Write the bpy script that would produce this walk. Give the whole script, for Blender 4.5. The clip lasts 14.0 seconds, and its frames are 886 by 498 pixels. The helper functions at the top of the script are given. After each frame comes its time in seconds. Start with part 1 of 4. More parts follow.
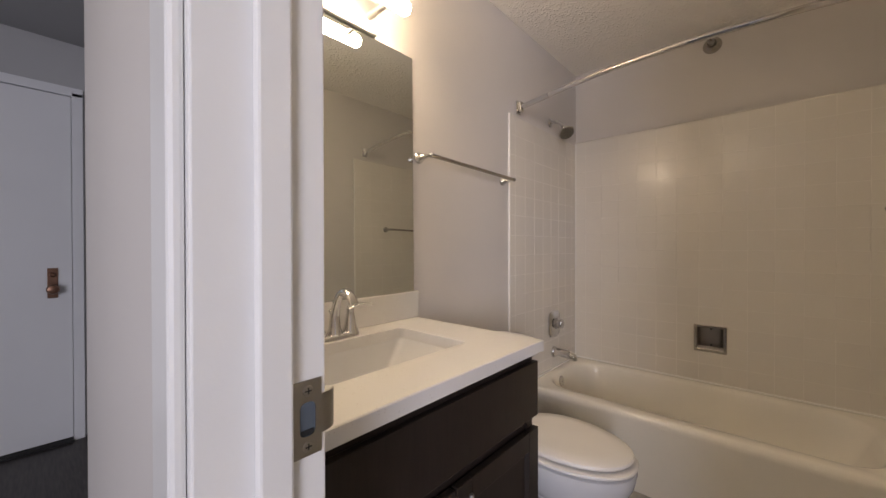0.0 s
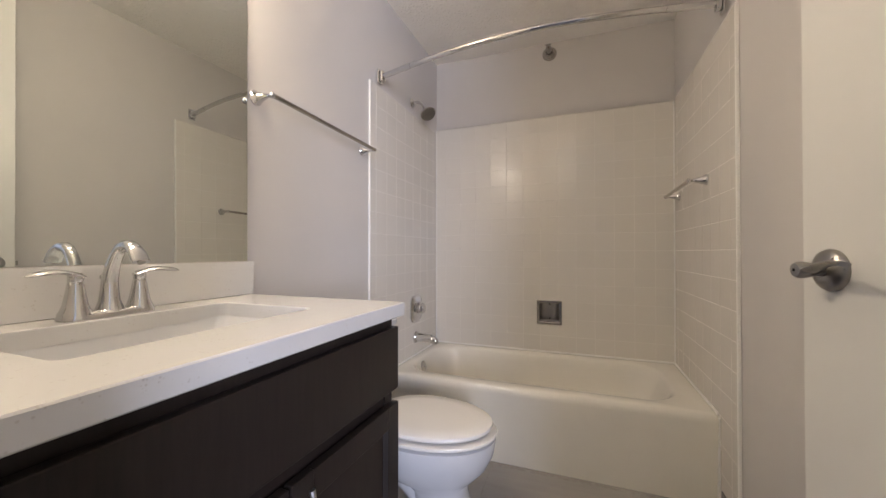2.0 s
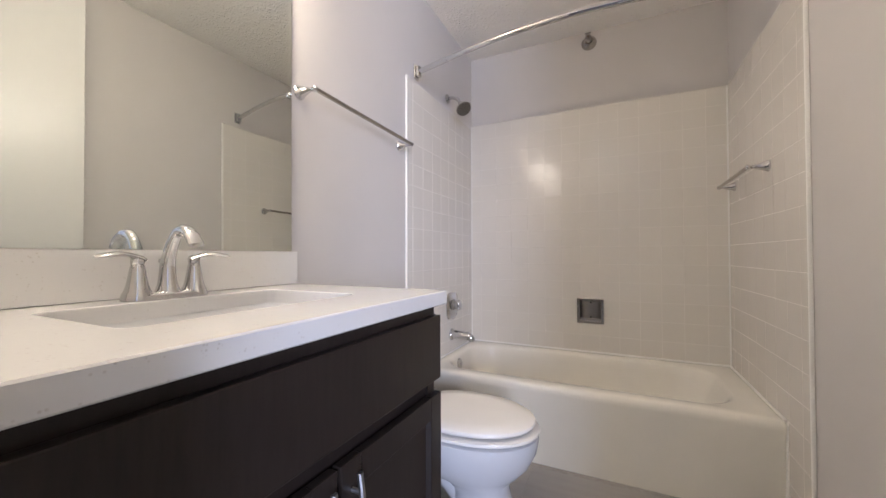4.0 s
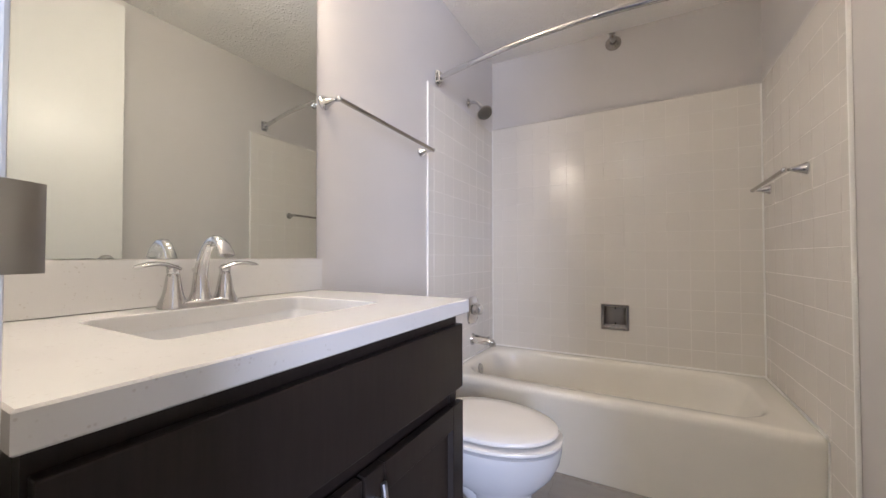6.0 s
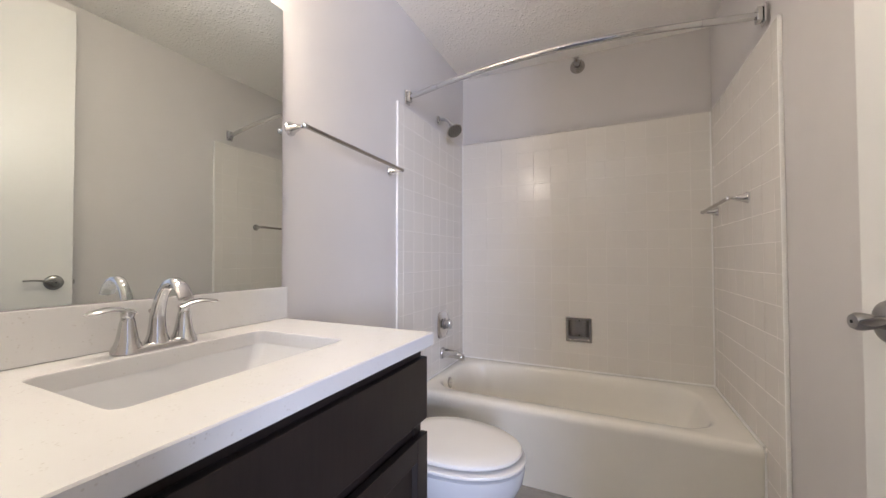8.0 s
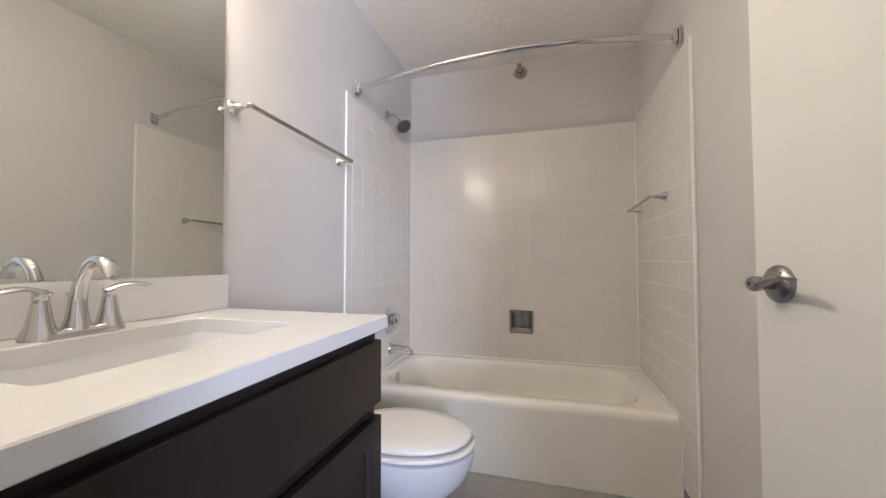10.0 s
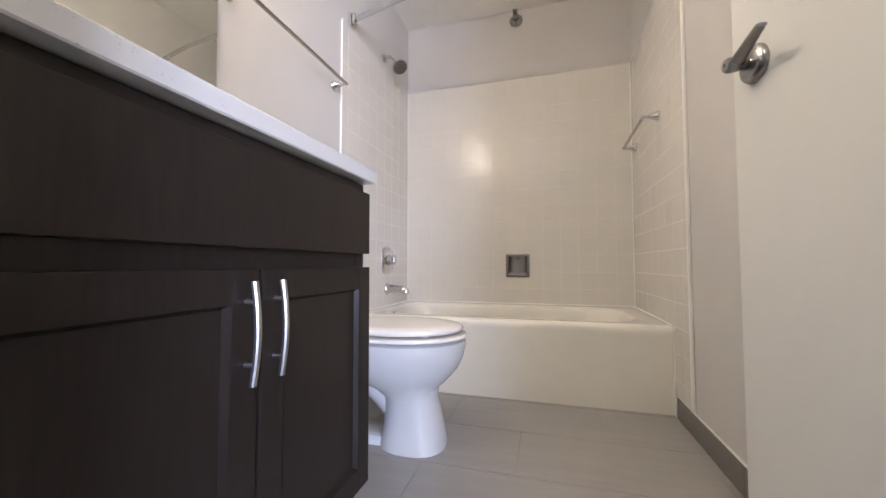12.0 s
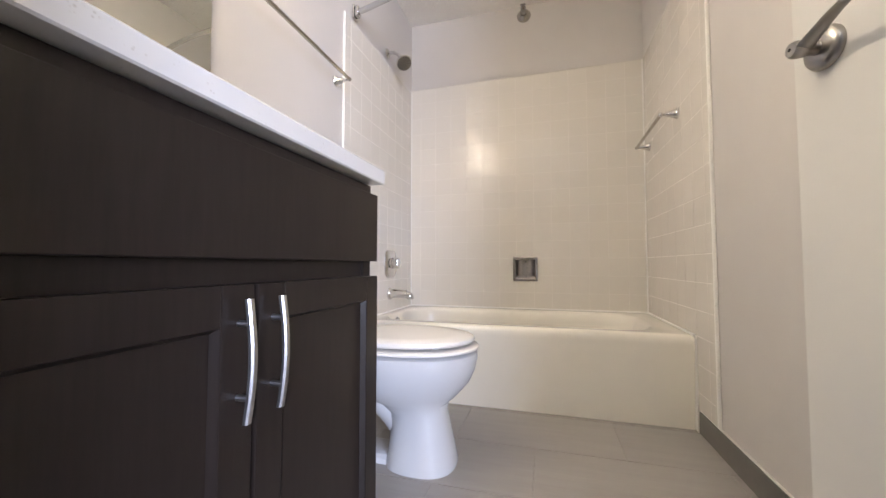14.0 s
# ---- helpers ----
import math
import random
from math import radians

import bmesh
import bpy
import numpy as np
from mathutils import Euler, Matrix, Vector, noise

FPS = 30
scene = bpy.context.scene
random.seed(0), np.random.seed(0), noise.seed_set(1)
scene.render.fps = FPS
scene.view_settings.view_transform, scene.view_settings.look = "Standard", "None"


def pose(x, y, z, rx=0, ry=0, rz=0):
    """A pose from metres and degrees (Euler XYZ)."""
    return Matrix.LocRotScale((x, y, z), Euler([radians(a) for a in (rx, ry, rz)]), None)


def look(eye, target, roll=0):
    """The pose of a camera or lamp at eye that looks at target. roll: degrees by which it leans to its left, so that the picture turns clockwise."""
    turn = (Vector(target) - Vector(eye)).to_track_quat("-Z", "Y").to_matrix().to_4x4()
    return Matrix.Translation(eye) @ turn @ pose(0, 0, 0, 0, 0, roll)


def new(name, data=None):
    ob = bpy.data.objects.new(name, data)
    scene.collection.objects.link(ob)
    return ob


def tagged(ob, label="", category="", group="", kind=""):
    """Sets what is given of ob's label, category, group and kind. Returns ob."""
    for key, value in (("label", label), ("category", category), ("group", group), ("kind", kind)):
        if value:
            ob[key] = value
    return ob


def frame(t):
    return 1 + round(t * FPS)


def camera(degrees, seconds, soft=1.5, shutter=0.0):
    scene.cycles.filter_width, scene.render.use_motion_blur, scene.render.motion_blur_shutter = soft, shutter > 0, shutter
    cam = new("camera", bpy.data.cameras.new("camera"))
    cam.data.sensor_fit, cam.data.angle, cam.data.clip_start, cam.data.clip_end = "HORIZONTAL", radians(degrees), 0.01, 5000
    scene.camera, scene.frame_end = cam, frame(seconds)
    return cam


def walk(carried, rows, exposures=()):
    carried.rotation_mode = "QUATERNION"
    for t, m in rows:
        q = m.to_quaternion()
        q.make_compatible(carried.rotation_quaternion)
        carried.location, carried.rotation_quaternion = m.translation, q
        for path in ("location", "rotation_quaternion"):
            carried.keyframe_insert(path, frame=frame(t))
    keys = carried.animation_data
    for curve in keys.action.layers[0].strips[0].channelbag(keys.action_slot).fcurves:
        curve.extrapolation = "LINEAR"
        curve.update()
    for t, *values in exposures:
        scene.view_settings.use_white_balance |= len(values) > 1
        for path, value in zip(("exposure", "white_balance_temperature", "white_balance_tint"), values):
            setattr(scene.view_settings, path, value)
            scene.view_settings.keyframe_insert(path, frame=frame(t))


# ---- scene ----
cam = camera(101.2, 14.0)
PATH = [
    (0, (1.063, -0.125, 1.185), (-0.272, 1.365, 1.172), -0.1),
    (0.5, (1.017, -0.078, 1.165), (0.007, 1.648, 1.152), 0.2),
    (1, (0.98, -0.031, 1.114), (0.202, 1.811, 1.114), 0.1),
    (1.5, (0.981, 0.004, 1.071), (0.281, 1.878, 1.082), 0.0),
    (2, (1.0, 0.013, 1.038), (0.294, 1.884, 1.056), 0.0),
    (2.5, (0.999, 0.016, 0.988), (0.271, 1.878, 1.013), 0.0),
    (3, (0.982, 0.018, 0.989), (0.206, 1.861, 1.018), -0.0),
    (5.5, (0.958, 0.026, 1.009), (0.015, 1.789, 1.048), -0.1),
    (6, (0.959, 0.018, 1.016), (-0.001, 1.772, 1.057), -0.0),
    (6.5, (0.969, 0.014, 1.083), (-0.004, 1.761, 1.124), -0.1),
    (7, (0.984, 0.02, 1.154), (0.004, 1.763, 1.196), -0.1),
    (7.5, (1.009, 0.029, 1.149), (0.06, 1.789, 1.193), -0.0),
    (8, (0.992, 0.006, 1.105), (0.16, 1.824, 1.152), 0.0),
    (8.2, (0.996, -0.003, 1.081), (0.211, 1.836, 1.131), -0.1),
    (10.3, (0.97, -0.027, 1.036), (0.432, 1.898, 1.105), 0.0),
    (10.5, (0.981, -0.035, 0.993), (0.443, 1.89, 1.066), 0.0),
    (11, (0.988, -0.043, 0.899), (0.453, 1.883, 0.975), -0.1),
    (11.5, (1.017, -0.042, 0.806), (0.475, 1.882, 0.885), -0.1),
    (12, (1.009, -0.006, 0.652), (0.452, 1.913, 0.736), -0.1),
    (12.5, (0.992, 0.033, 0.476), (0.425, 1.949, 0.567), -0.1),
    (13, (0.981, 0.046, 0.364), (0.409, 1.96, 0.46), -0.1),
    (13.5, (0.955, 0.06, 0.43), (0.403, 1.98, 0.524), -0.1),
    (14, (0.948, 0.065, 0.672), (0.396, 1.985, 0.758), -0.0),
]
EXPOSURES = [(0.0, -0.70, 8250, 10), (0.5, -0.47, 8050, 8), (1.0, -0.32, 7750, 6), (1.5, -0.26, 7470, 6.5), (2.0, -0.22, 7070, 7.5), (2.5, -0.18, 6820, 8), (3.0, 0.01, 6530, 8),
             (5.5, 0.01, 6480, 8), (8.2, 0.01, 6380, 8), (10.5, 0.04, 6480, 6), (11.5, 0.12, 6530, 6), (12.5, 0.46, 6730, 7), (13.0, 0.60, 6780, 7), (14.0, 0.42, 6830, 6)]
walk(cam, [(t, look(eye, target, roll)) for t, eye, target, roll in PATH], EXPOSURES)

DAY_WATTS = 325.0
TUBE_GLOW = 112.0
HALL_LIGHT = 42.0
DOOR_OPEN = 8.7

# ---- world and large lights ----
world = bpy.data.worlds.new("sky")
scene.world = world
world.use_nodes = True
sky = world.node_tree.nodes.new("ShaderNodeTexSky")
sky.sky_type, sky.sun_disc, sky.sun_elevation, sky.sun_rotation = "NISHITA", False, radians(40), radians(200)
world.node_tree.links.new(sky.outputs[0], world.node_tree.nodes["Background"].inputs[0])
world.node_tree.nodes["Background"].inputs[1].default_value = 0.1

WINDOW = (2.5, 4.3, 0.6, 2.2, -3.2)          # x0, x1, z0, z1, y of the hall window
day = bpy.data.lights.new("window_daylight", "AREA")
day.shape, day.size, day.size_y, day.energy, day.color = "RECTANGLE", 1.75, 1.55, DAY_WATTS, (0.64, 0.71, 1.0)
day_lamp = new("window_daylight", day)
day_lamp.matrix_world = look(((WINDOW[0] + WINDOW[1]) / 2, WINDOW[4] + 0.02, 1.4), ((WINDOW[0] + WINDOW[1]) / 2, 0, 1.4))


# ---- materials ----
def material(name, base, rough=0.5, metal=0.0, spec=0.5, coat=0.0, emit=0.0, emit_color=None):
    m = bpy.data.materials.new(name)
    m.use_nodes = True
    p = m.node_tree.nodes["Principled BSDF"]
    p.inputs["Base Color"].default_value = (*base, 1)
    p.inputs["Roughness"].default_value = rough
    p.inputs["Metallic"].default_value = metal
    p.inputs["Specular IOR Level"].default_value = spec
    p.inputs["Coat Weight"].default_value = coat
    p.inputs["Coat Roughness"].default_value = 0.08
    if emit:
        p.inputs["Emission Color"].default_value = (*(emit_color or base), 1)
        p.inputs["Emission Strength"].default_value = emit
    return m


def node(m, kind, **values):
    n = m.node_tree.nodes.new(kind)
    for key, value in values.items():
        n.inputs[key.replace("_", " ")].default_value = value
    return n


def link(m, a, b):
    m.node_tree.links.new(a, b)


def coords(m, stretch=(1, 1, 1)):
    tex = node(m, "ShaderNodeTexCoord")
    place = node(m, "ShaderNodeMapping")
    place.inputs["Scale"].default_value = stretch
    link(m, tex.outputs["Object"], place.inputs[0])
    return place.outputs[0]


def place_coords(m, stretch=(1, 1, 1)):
    """World position, so that pieces on one mesh do not repeat."""
    geo = node(m, "ShaderNodeNewGeometry")
    at = node(m, "ShaderNodeMapping")
    at.inputs["Scale"].default_value = stretch
    link(m, geo.outputs["Position"], at.inputs[0])
    return at.outputs[0]


def noise_tex(m, at, scale, detail=4.0, rough=0.5):
    n = node(m, "ShaderNodeTexNoise", Scale=scale, Detail=detail, Roughness=rough)
    link(m, at, n.inputs["Vector"])
    return n.outputs["Fac"]


def ramp(m, fac, stops):
    r = node(m, "ShaderNodeValToRGB")
    els = r.color_ramp.elements
    while len(els) < len(stops):
        els.new(0.5)
    for e, (pos, col) in zip(els, stops):
        e.position, e.color = pos, (*col, 1)
    link(m, fac, r.inputs[0])
    return r.outputs[0]


def shade(c, k):
    return tuple(min(1, v * k) for v in c)


def tone(m, fac, base, low, high, lo=0.3, hi=0.7):
    """Base colour that drifts with a noise value."""
    out = ramp(m, fac, [(lo, shade(base, low)), (hi, shade(base, high))])
    link(m, out, m.node_tree.nodes["Principled BSDF"].inputs["Base Color"])
    return out


def bump(m, height, strength, distance):
    b = node(m, "ShaderNodeBump", Strength=strength, Distance=distance)
    link(m, height, b.inputs["Height"])
    link(m, b.outputs[0], m.node_tree.nodes["Principled BSDF"].inputs["Normal"])
    return b


def rough_range(m, fac, low, high):
    r = node(m, "ShaderNodeMapRange")
    r.inputs["To Min"].default_value, r.inputs["To Max"].default_value = low, high
    link(m, fac, r.inputs[0])
    link(m, r.outputs[0], m.node_tree.nodes["Principled BSDF"].inputs["Roughness"])


def paint(name, base, rough, orange=0.12):
    """Roller-painted surface: fine stipple, faint cloudy drift."""
    m = material(name, base, rough)
    at = coords(m)
    tone(m, noise_tex(m, at, 1.7, 5), base, 0.97, 1.03)
    rough_range(m, noise_tex(m, at, 5, 3), rough - 0.06, rough + 0.06)
    bump(m, noise_tex(m, at, 260, 3, 0.6), orange, 0.002)
    return m


WALL_PAINT = paint("greige_wall_paint", (0.62, 0.588, 0.56), 0.5, 0.15)
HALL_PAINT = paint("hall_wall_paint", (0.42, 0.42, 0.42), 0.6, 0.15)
TRIM_PAINT = paint("white_gloss_trim_paint", (0.72, 0.715, 0.70), 0.3, 0.05)
DOOR_PAINT = paint("white_door_paint", (0.66, 0.645, 0.61), 0.33, 0.06)
ENTRY_PAINT = paint("entry_door_paint", (0.70, 0.71, 0.72), 0.4, 0.05)

CEILING = material("textured_ceiling_paint", (0.91, 0.875, 0.825), 0.85, spec=0.2)
at = coords(CEILING)
drops = node(CEILING, "ShaderNodeTexVoronoi", Scale=85.0)
drops.feature = "SMOOTH_F1"
warp = node(CEILING, "ShaderNodeMixRGB", Fac=0.03)
warpn = node(CEILING, "ShaderNodeTexNoise", Scale=30.0, Detail=3.0)
link(CEILING, at, warpn.inputs["Vector"])
link(CEILING, at, warp.inputs[1])
link(CEILING, warpn.outputs["Color"], warp.inputs[2])
link(CEILING, warp.outputs[0], drops.inputs["Vector"])
splat = ramp(CEILING, drops.outputs["Distance"], [(0.15, (1, 1, 1)), (0.6, (0, 0, 0))])
patch = ramp(CEILING, noise_tex(CEILING, at, 38, 3), [(0.38, (0, 0, 0)), (0.56, (1, 1, 1))])
both = node(CEILING, "ShaderNodeMixRGB", Fac=1.0)
both.blend_type = "MULTIPLY"
link(CEILING, splat, both.inputs[1])
link(CEILING, patch, both.inputs[2])
bump(CEILING, both.outputs[0], 0.65, 0.0055)

CABINET = material("espresso_stained_wood", (0.0200, 0.0146, 0.0126), 0.34, spec=0.22)
at = coords(CABINET, (14, 14, 1.2))
tone(CABINET, noise_tex(CABINET, at, 6, 6, 0.65), (0.0200, 0.0146, 0.0126), 0.85, 1.2)
rough_range(CABINET, noise_tex(CABINET, coords(CABINET), 7, 4), 0.27, 0.4)
bump(CABINET, noise_tex(CABINET, at, 24, 5, 0.6), 0.06, 0.0008)

QUARTZ = material("white_quartz", (0.675, 0.665, 0.655), 0.16)
at = coords(QUARTZ)
fleck = node(QUARTZ, "ShaderNodeTexVoronoi", Scale=150.0)
link(QUARTZ, at, fleck.inputs["Vector"])
dots = ramp(QUARTZ, fleck.outputs["Distance"], [(0.14, (1, 1, 1)), (0.28, (0, 0, 0))])
thin = ramp(QUARTZ, noise_tex(QUARTZ, at, 45, 3), [(0.54, (0, 0, 0)), (0.62, (1, 1, 1))])
few = node(QUARTZ, "ShaderNodeMixRGB", Fac=1.0)
few.blend_type = "MULTIPLY"
link(QUARTZ, dots, few.inputs[1])
link(QUARTZ, thin, few.inputs[2])
mixq = node(QUARTZ, "ShaderNodeMixRGB")
mixq.inputs[1].default_value, mixq.inputs[2].default_value = (0.675, 0.665, 0.655, 1), (0.57, 0.545, 0.52, 1)
link(QUARTZ, few.outputs[0], mixq.inputs[0])
link(QUARTZ, mixq.outputs[0], QUARTZ.node_tree.nodes["Principled BSDF"].inputs["Base Color"])
rough_range(QUARTZ, noise_tex(QUARTZ, at, 9, 4), 0.05, 0.10)

PORCELAIN = material("white_porcelain", (0.64, 0.64, 0.65), 0.04)
tone(PORCELAIN, noise_tex(PORCELAIN, coords(PORCELAIN), 4, 3), (0.64, 0.64, 0.65), 0.98, 1.02)
SEAT = material("white_plastic_seat", (0.80, 0.77, 0.72), 0.22)
tone(SEAT, noise_tex(SEAT, coords(SEAT), 6, 3), (0.80, 0.77, 0.73), 0.98, 1.02)
TUB = material("biscuit_tub_enamel", (0.84, 0.80, 0.715), 0.14)
at = coords(TUB)
tone(TUB, noise_tex(TUB, at, 3, 4), (0.84, 0.80, 0.715), 0.97, 1.03)
rough_range(TUB, noise_tex(TUB, at, 8, 4), 0.1, 0.24)
bump(TUB, noise_tex(TUB, at, 14, 2), 0.04, 0.004)

TILE = material("glazed_wall_tile", (0.73, 0.69, 0.627), 0.16)
info = node(TILE, "ShaderNodeObjectInfo")
vary = ramp(TILE, info.outputs["Random"], [(0.0, (0.722, 0.682, 0.619)), (1.0, (0.740, 0.699, 0.635))])
link(TILE, vary, TILE.node_tree.nodes["Principled BSDF"].inputs["Base Color"])
at = place_coords(TILE)
rough_range(TILE, noise_tex(TILE, at, 9, 3), 0.15, 0.24)
bump(TILE, noise_tex(TILE, at, 14, 3), 0.13, 0.003)
GROUT = material("pale_grout", (0.78, 0.74, 0.68), 0.4)
tone(GROUT, noise_tex(GROUT, coords(GROUT), 30, 4), (0.78, 0.74, 0.68), 0.94, 1.06)
CAULK = material("white_caulk", (0.82, 0.80, 0.76), 0.35)
bump(CAULK, noise_tex(CAULK, coords(CAULK), 40, 3), 0.3, 0.002)


def linear_stone(name, base):
    """Porcelain floor tile with fine linear striation along x."""
    m = material(name, base, 0.4)
    at = place_coords(m, (2.2, 60, 60))
    fine = noise_tex(m, at, 5, 6, 0.65)
    broad = noise_tex(m, place_coords(m, (1.0, 9, 9)), 3, 4)
    mix = node(m, "ShaderNodeMixRGB", Fac=0.45)
    link(m, fine, mix.inputs[1])
    link(m, broad, mix.inputs[2])
    tone(m, mix.outputs[0], base, 0.92, 1.07, 0.35, 0.65)
    rough_range(m, fine, 0.26, 0.42)
    bump(m, fine, 0.07, 0.001)
    return m


FLOOR_TILE = linear_stone("grey_linear_floor_tile", (0.335, 0.315, 0.298))
BASE_TILE = linear_stone("grey_tile_base", (0.15, 0.14, 0.13))
FLOOR_GROUT = material("grey_floor_grout", (0.37, 0.35, 0.33), 0.85)
tone(FLOOR_GROUT, noise_tex(FLOOR_GROUT, coords(FLOOR_GROUT), 40, 4), (0.37, 0.35, 0.33), 0.85, 1.1)
HALL_PLANK = material("dark_vinyl_plank", (0.04, 0.035, 0.034), 0.45)
at = coords(HALL_PLANK, (1.5, 14, 1))
tone(HALL_PLANK, noise_tex(HALL_PLANK, at, 6, 6), (0.045, 0.039, 0.037), 0.6, 1.5)

CHROME = material("polished_chrome", (0.62, 0.615, 0.615), 0.04, 1.0)
rough_range(CHROME, noise_tex(CHROME, coords(CHROME), 25, 3), 0.015, 0.05)
NICKEL = material("satin_nickel", (0.34, 0.325, 0.305), 0.28, 1.0)
rough_range(NICKEL, noise_tex(NICKEL, coords(NICKEL), 90, 4), 0.24, 0.36)
PULL = material("satin_aluminium_pull", (0.55, 0.545, 0.56), 0.36, 1.0)
rough_range(PULL, noise_tex(PULL, coords(PULL, (1, 1, 0.1)), 300, 3), 0.32, 0.44)
STEEL = material("worn_stainless", (0.36, 0.34, 0.32), 0.25, 1.0)
rough_range(STEEL, noise_tex(STEEL, coords(STEEL), 14, 4), 0.28, 0.42)
MIRROR = material("mirror_glass", (0.79, 0.825, 0.80), 0.0, 1.0)
MIRROR_EDGE = material("mirror_edge", (0.10, 0.13, 0.12), 0.2)
BRUSHED = material("brushed_lamp_plate", (0.78, 0.77, 0.75), 0.38, 1.0)
rough_range(BRUSHED, noise_tex(BRUSHED, coords(BRUSHED, (1, 0.1, 8)), 60, 3), 0.32, 0.44)
SATIN_BAR = material("satin_bar_metal", (0.46, 0.43, 0.40), 0.24, 1.0)
rough_range(SATIN_BAR, noise_tex(SATIN_BAR, coords(SATIN_BAR), 60, 3), 0.18, 0.3)
# dark blue imitates a shaded hollow catching daylight; the pocket itself is flat
POCKET = material("shaded_strike_pocket", (0.07, 0.09, 0.115), 0.35)
DARK = material("dark_hollow", (0.01, 0.01, 0.01), 0.8)
RUBBER = material("dark_rubber", (0.025, 0.025, 0.026), 0.6)
BUMPER = material("seat_bumper", (0.75, 0.75, 0.74), 0.5)
BRASS = material("aged_brass_knob", (0.20, 0.11, 0.075), 0.35, 1.0)
LAMP_GLASS = material("lit_frosted_tube", (0.95, 0.93, 0.9), 0.4, emit=TUBE_GLOW, emit_color=(1.0, 0.87, 0.745))
HALL_GLOW = material("lit_hall_diffuser", (0.95, 0.95, 0.93), 0.4, emit=HALL_LIGHT, emit_color=(1.0, 0.93, 0.85))
GLASS = material("window_glass", (1, 1, 1), 0.0)
GLASS.node_tree.nodes["Principled BSDF"].inputs["Transmission Weight"].default_value = 1.0


# ---- mesh helpers ----
ORIGIN = {}


def thing(name, at=(0, 0, 0), label="", category="", group="", kind="", m=None):
    """A top-level Empty at its base; parts are built in world metres, or in its own axes where m is given."""
    ob = new(name)
    ob.empty_display_size = 0.05
    if m is None:
        ob.location, ORIGIN[ob] = at, Vector(at)
    else:
        ob.matrix_basis, ORIGIN[ob] = m, Vector()
    return tagged(ob, label, category, group, kind)


def mesh_of(name, bm, mat, smooth=False, shift=None):
    if shift is not None and shift.length:
        bmesh.ops.translate(bm, verts=bm.verts, vec=-shift)
    bmesh.ops.recalc_face_normals(bm, faces=bm.faces)
    if smooth:
        for f in bm.faces:
            f.smooth = True
        for e in bm.edges:
            e.smooth = len(e.link_faces) == 2 and e.calc_face_angle(0) < radians(38)
    data = bpy.data.meshes.new(name)
    bm.to_mesh(data)
    bm.free()
    data.materials.append(mat)
    return data


def part(name, bm, mat, parent, label="", smooth=False):
    """Links a bmesh as one mesh object under a thing or a part."""
    shift = ORIGIN[parent]
    ob = new(name, mesh_of(name, bm, mat, smooth, shift))
    ob.parent, ORIGIN[ob] = parent, shift
    return tagged(ob, label)


def solid(name, bm, mat, label="", category="", group="", kind="", smooth=False):
    """A top-level thing that is one mesh."""
    ob = new(name, mesh_of(name, bm, mat, smooth))
    ORIGIN[ob] = Vector()
    return tagged(ob, label, category, group, kind)


def box(x0, x1, y0, y1, z0, z1, bevel=0.0, bm=None, segments=2):
    made = bmesh.new()
    bmesh.ops.create_cube(made, size=1)
    for v in made.verts:
        v.co = ((x0 + x1) / 2 + v.co.x * (x1 - x0), (y0 + y1) / 2 + v.co.y * (y1 - y0), (z0 + z1) / 2 + v.co.z * (z1 - z0))
    if bevel:
        bmesh.ops.bevel(made, geom=made.edges[:], offset=bevel, segments=segments, affect="EDGES", profile=0.5)
    return join(bm, made)


def join(bm, made):
    if bm is None:
        return made
    data = bpy.data.meshes.new("join")
    made.to_mesh(data)
    made.free()
    bm.from_mesh(data)
    bpy.data.meshes.remove(data)
    return bm


def loft(rings, bm=None, caps=(True, True)):
    """Skin through rings of equal length."""
    bm = bm or bmesh.new()
    rows = [[bm.verts.new(p) for p in ring] for ring in rings]
    for a, b in zip(rows, rows[1:]):
        for i in range(len(a)):
            j = (i + 1) % len(a)
            bm.faces.new((a[i], a[j], b[j], b[i]))
    if caps[0]:
        bm.faces.new(rows[0][::-1])
    if caps[1]:
        bm.faces.new(rows[-1])
    return bm


def frame_of(direction):
    d = Vector(direction).normalized()
    side = d.cross(Vector((0, 0, 1)))
    if side.length < 1e-3:
        side = d.cross(Vector((0, 1, 0)))
    side.normalize()
    return side, side.cross(d).normalized()


def lathe(base, axis, profile, seg=24, bm=None):
    """Turned shape: profile of (distance along the axis, radius)."""
    u, v = frame_of(axis)
    d, base = Vector(axis).normalized(), Vector(base)
    return loft([[base + d * h + (u * math.cos(2 * math.pi * k / seg) + v * math.sin(2 * math.pi * k / seg)) * r for k in range(seg)] for h, r in profile], bm)


def tube(points, radii, seg=12, bm=None, flat=None):
    """Sweep along points; flat squeezes the section across (width, height factors)."""
    pts = [Vector(p) for p in points]
    if not hasattr(radii, "__len__"):
        radii = [radii] * len(pts)
    wide, high = flat or (1, 1)
    rings, u = [], None
    for i, p in enumerate(pts):
        d = (pts[min(i + 1, len(pts) - 1)] - pts[max(i - 1, 0)]).normalized()
        if u is None:
            u = frame_of(d)[0]
        u = (u - d * u.dot(d)).normalized()
        v = u.cross(d).normalized()
        rings.append([p + (u * math.cos(2 * math.pi * k / seg) * wide + v * math.sin(2 * math.pi * k / seg) * high) * radii[i] for k in range(seg)])
    return loft(rings, bm)


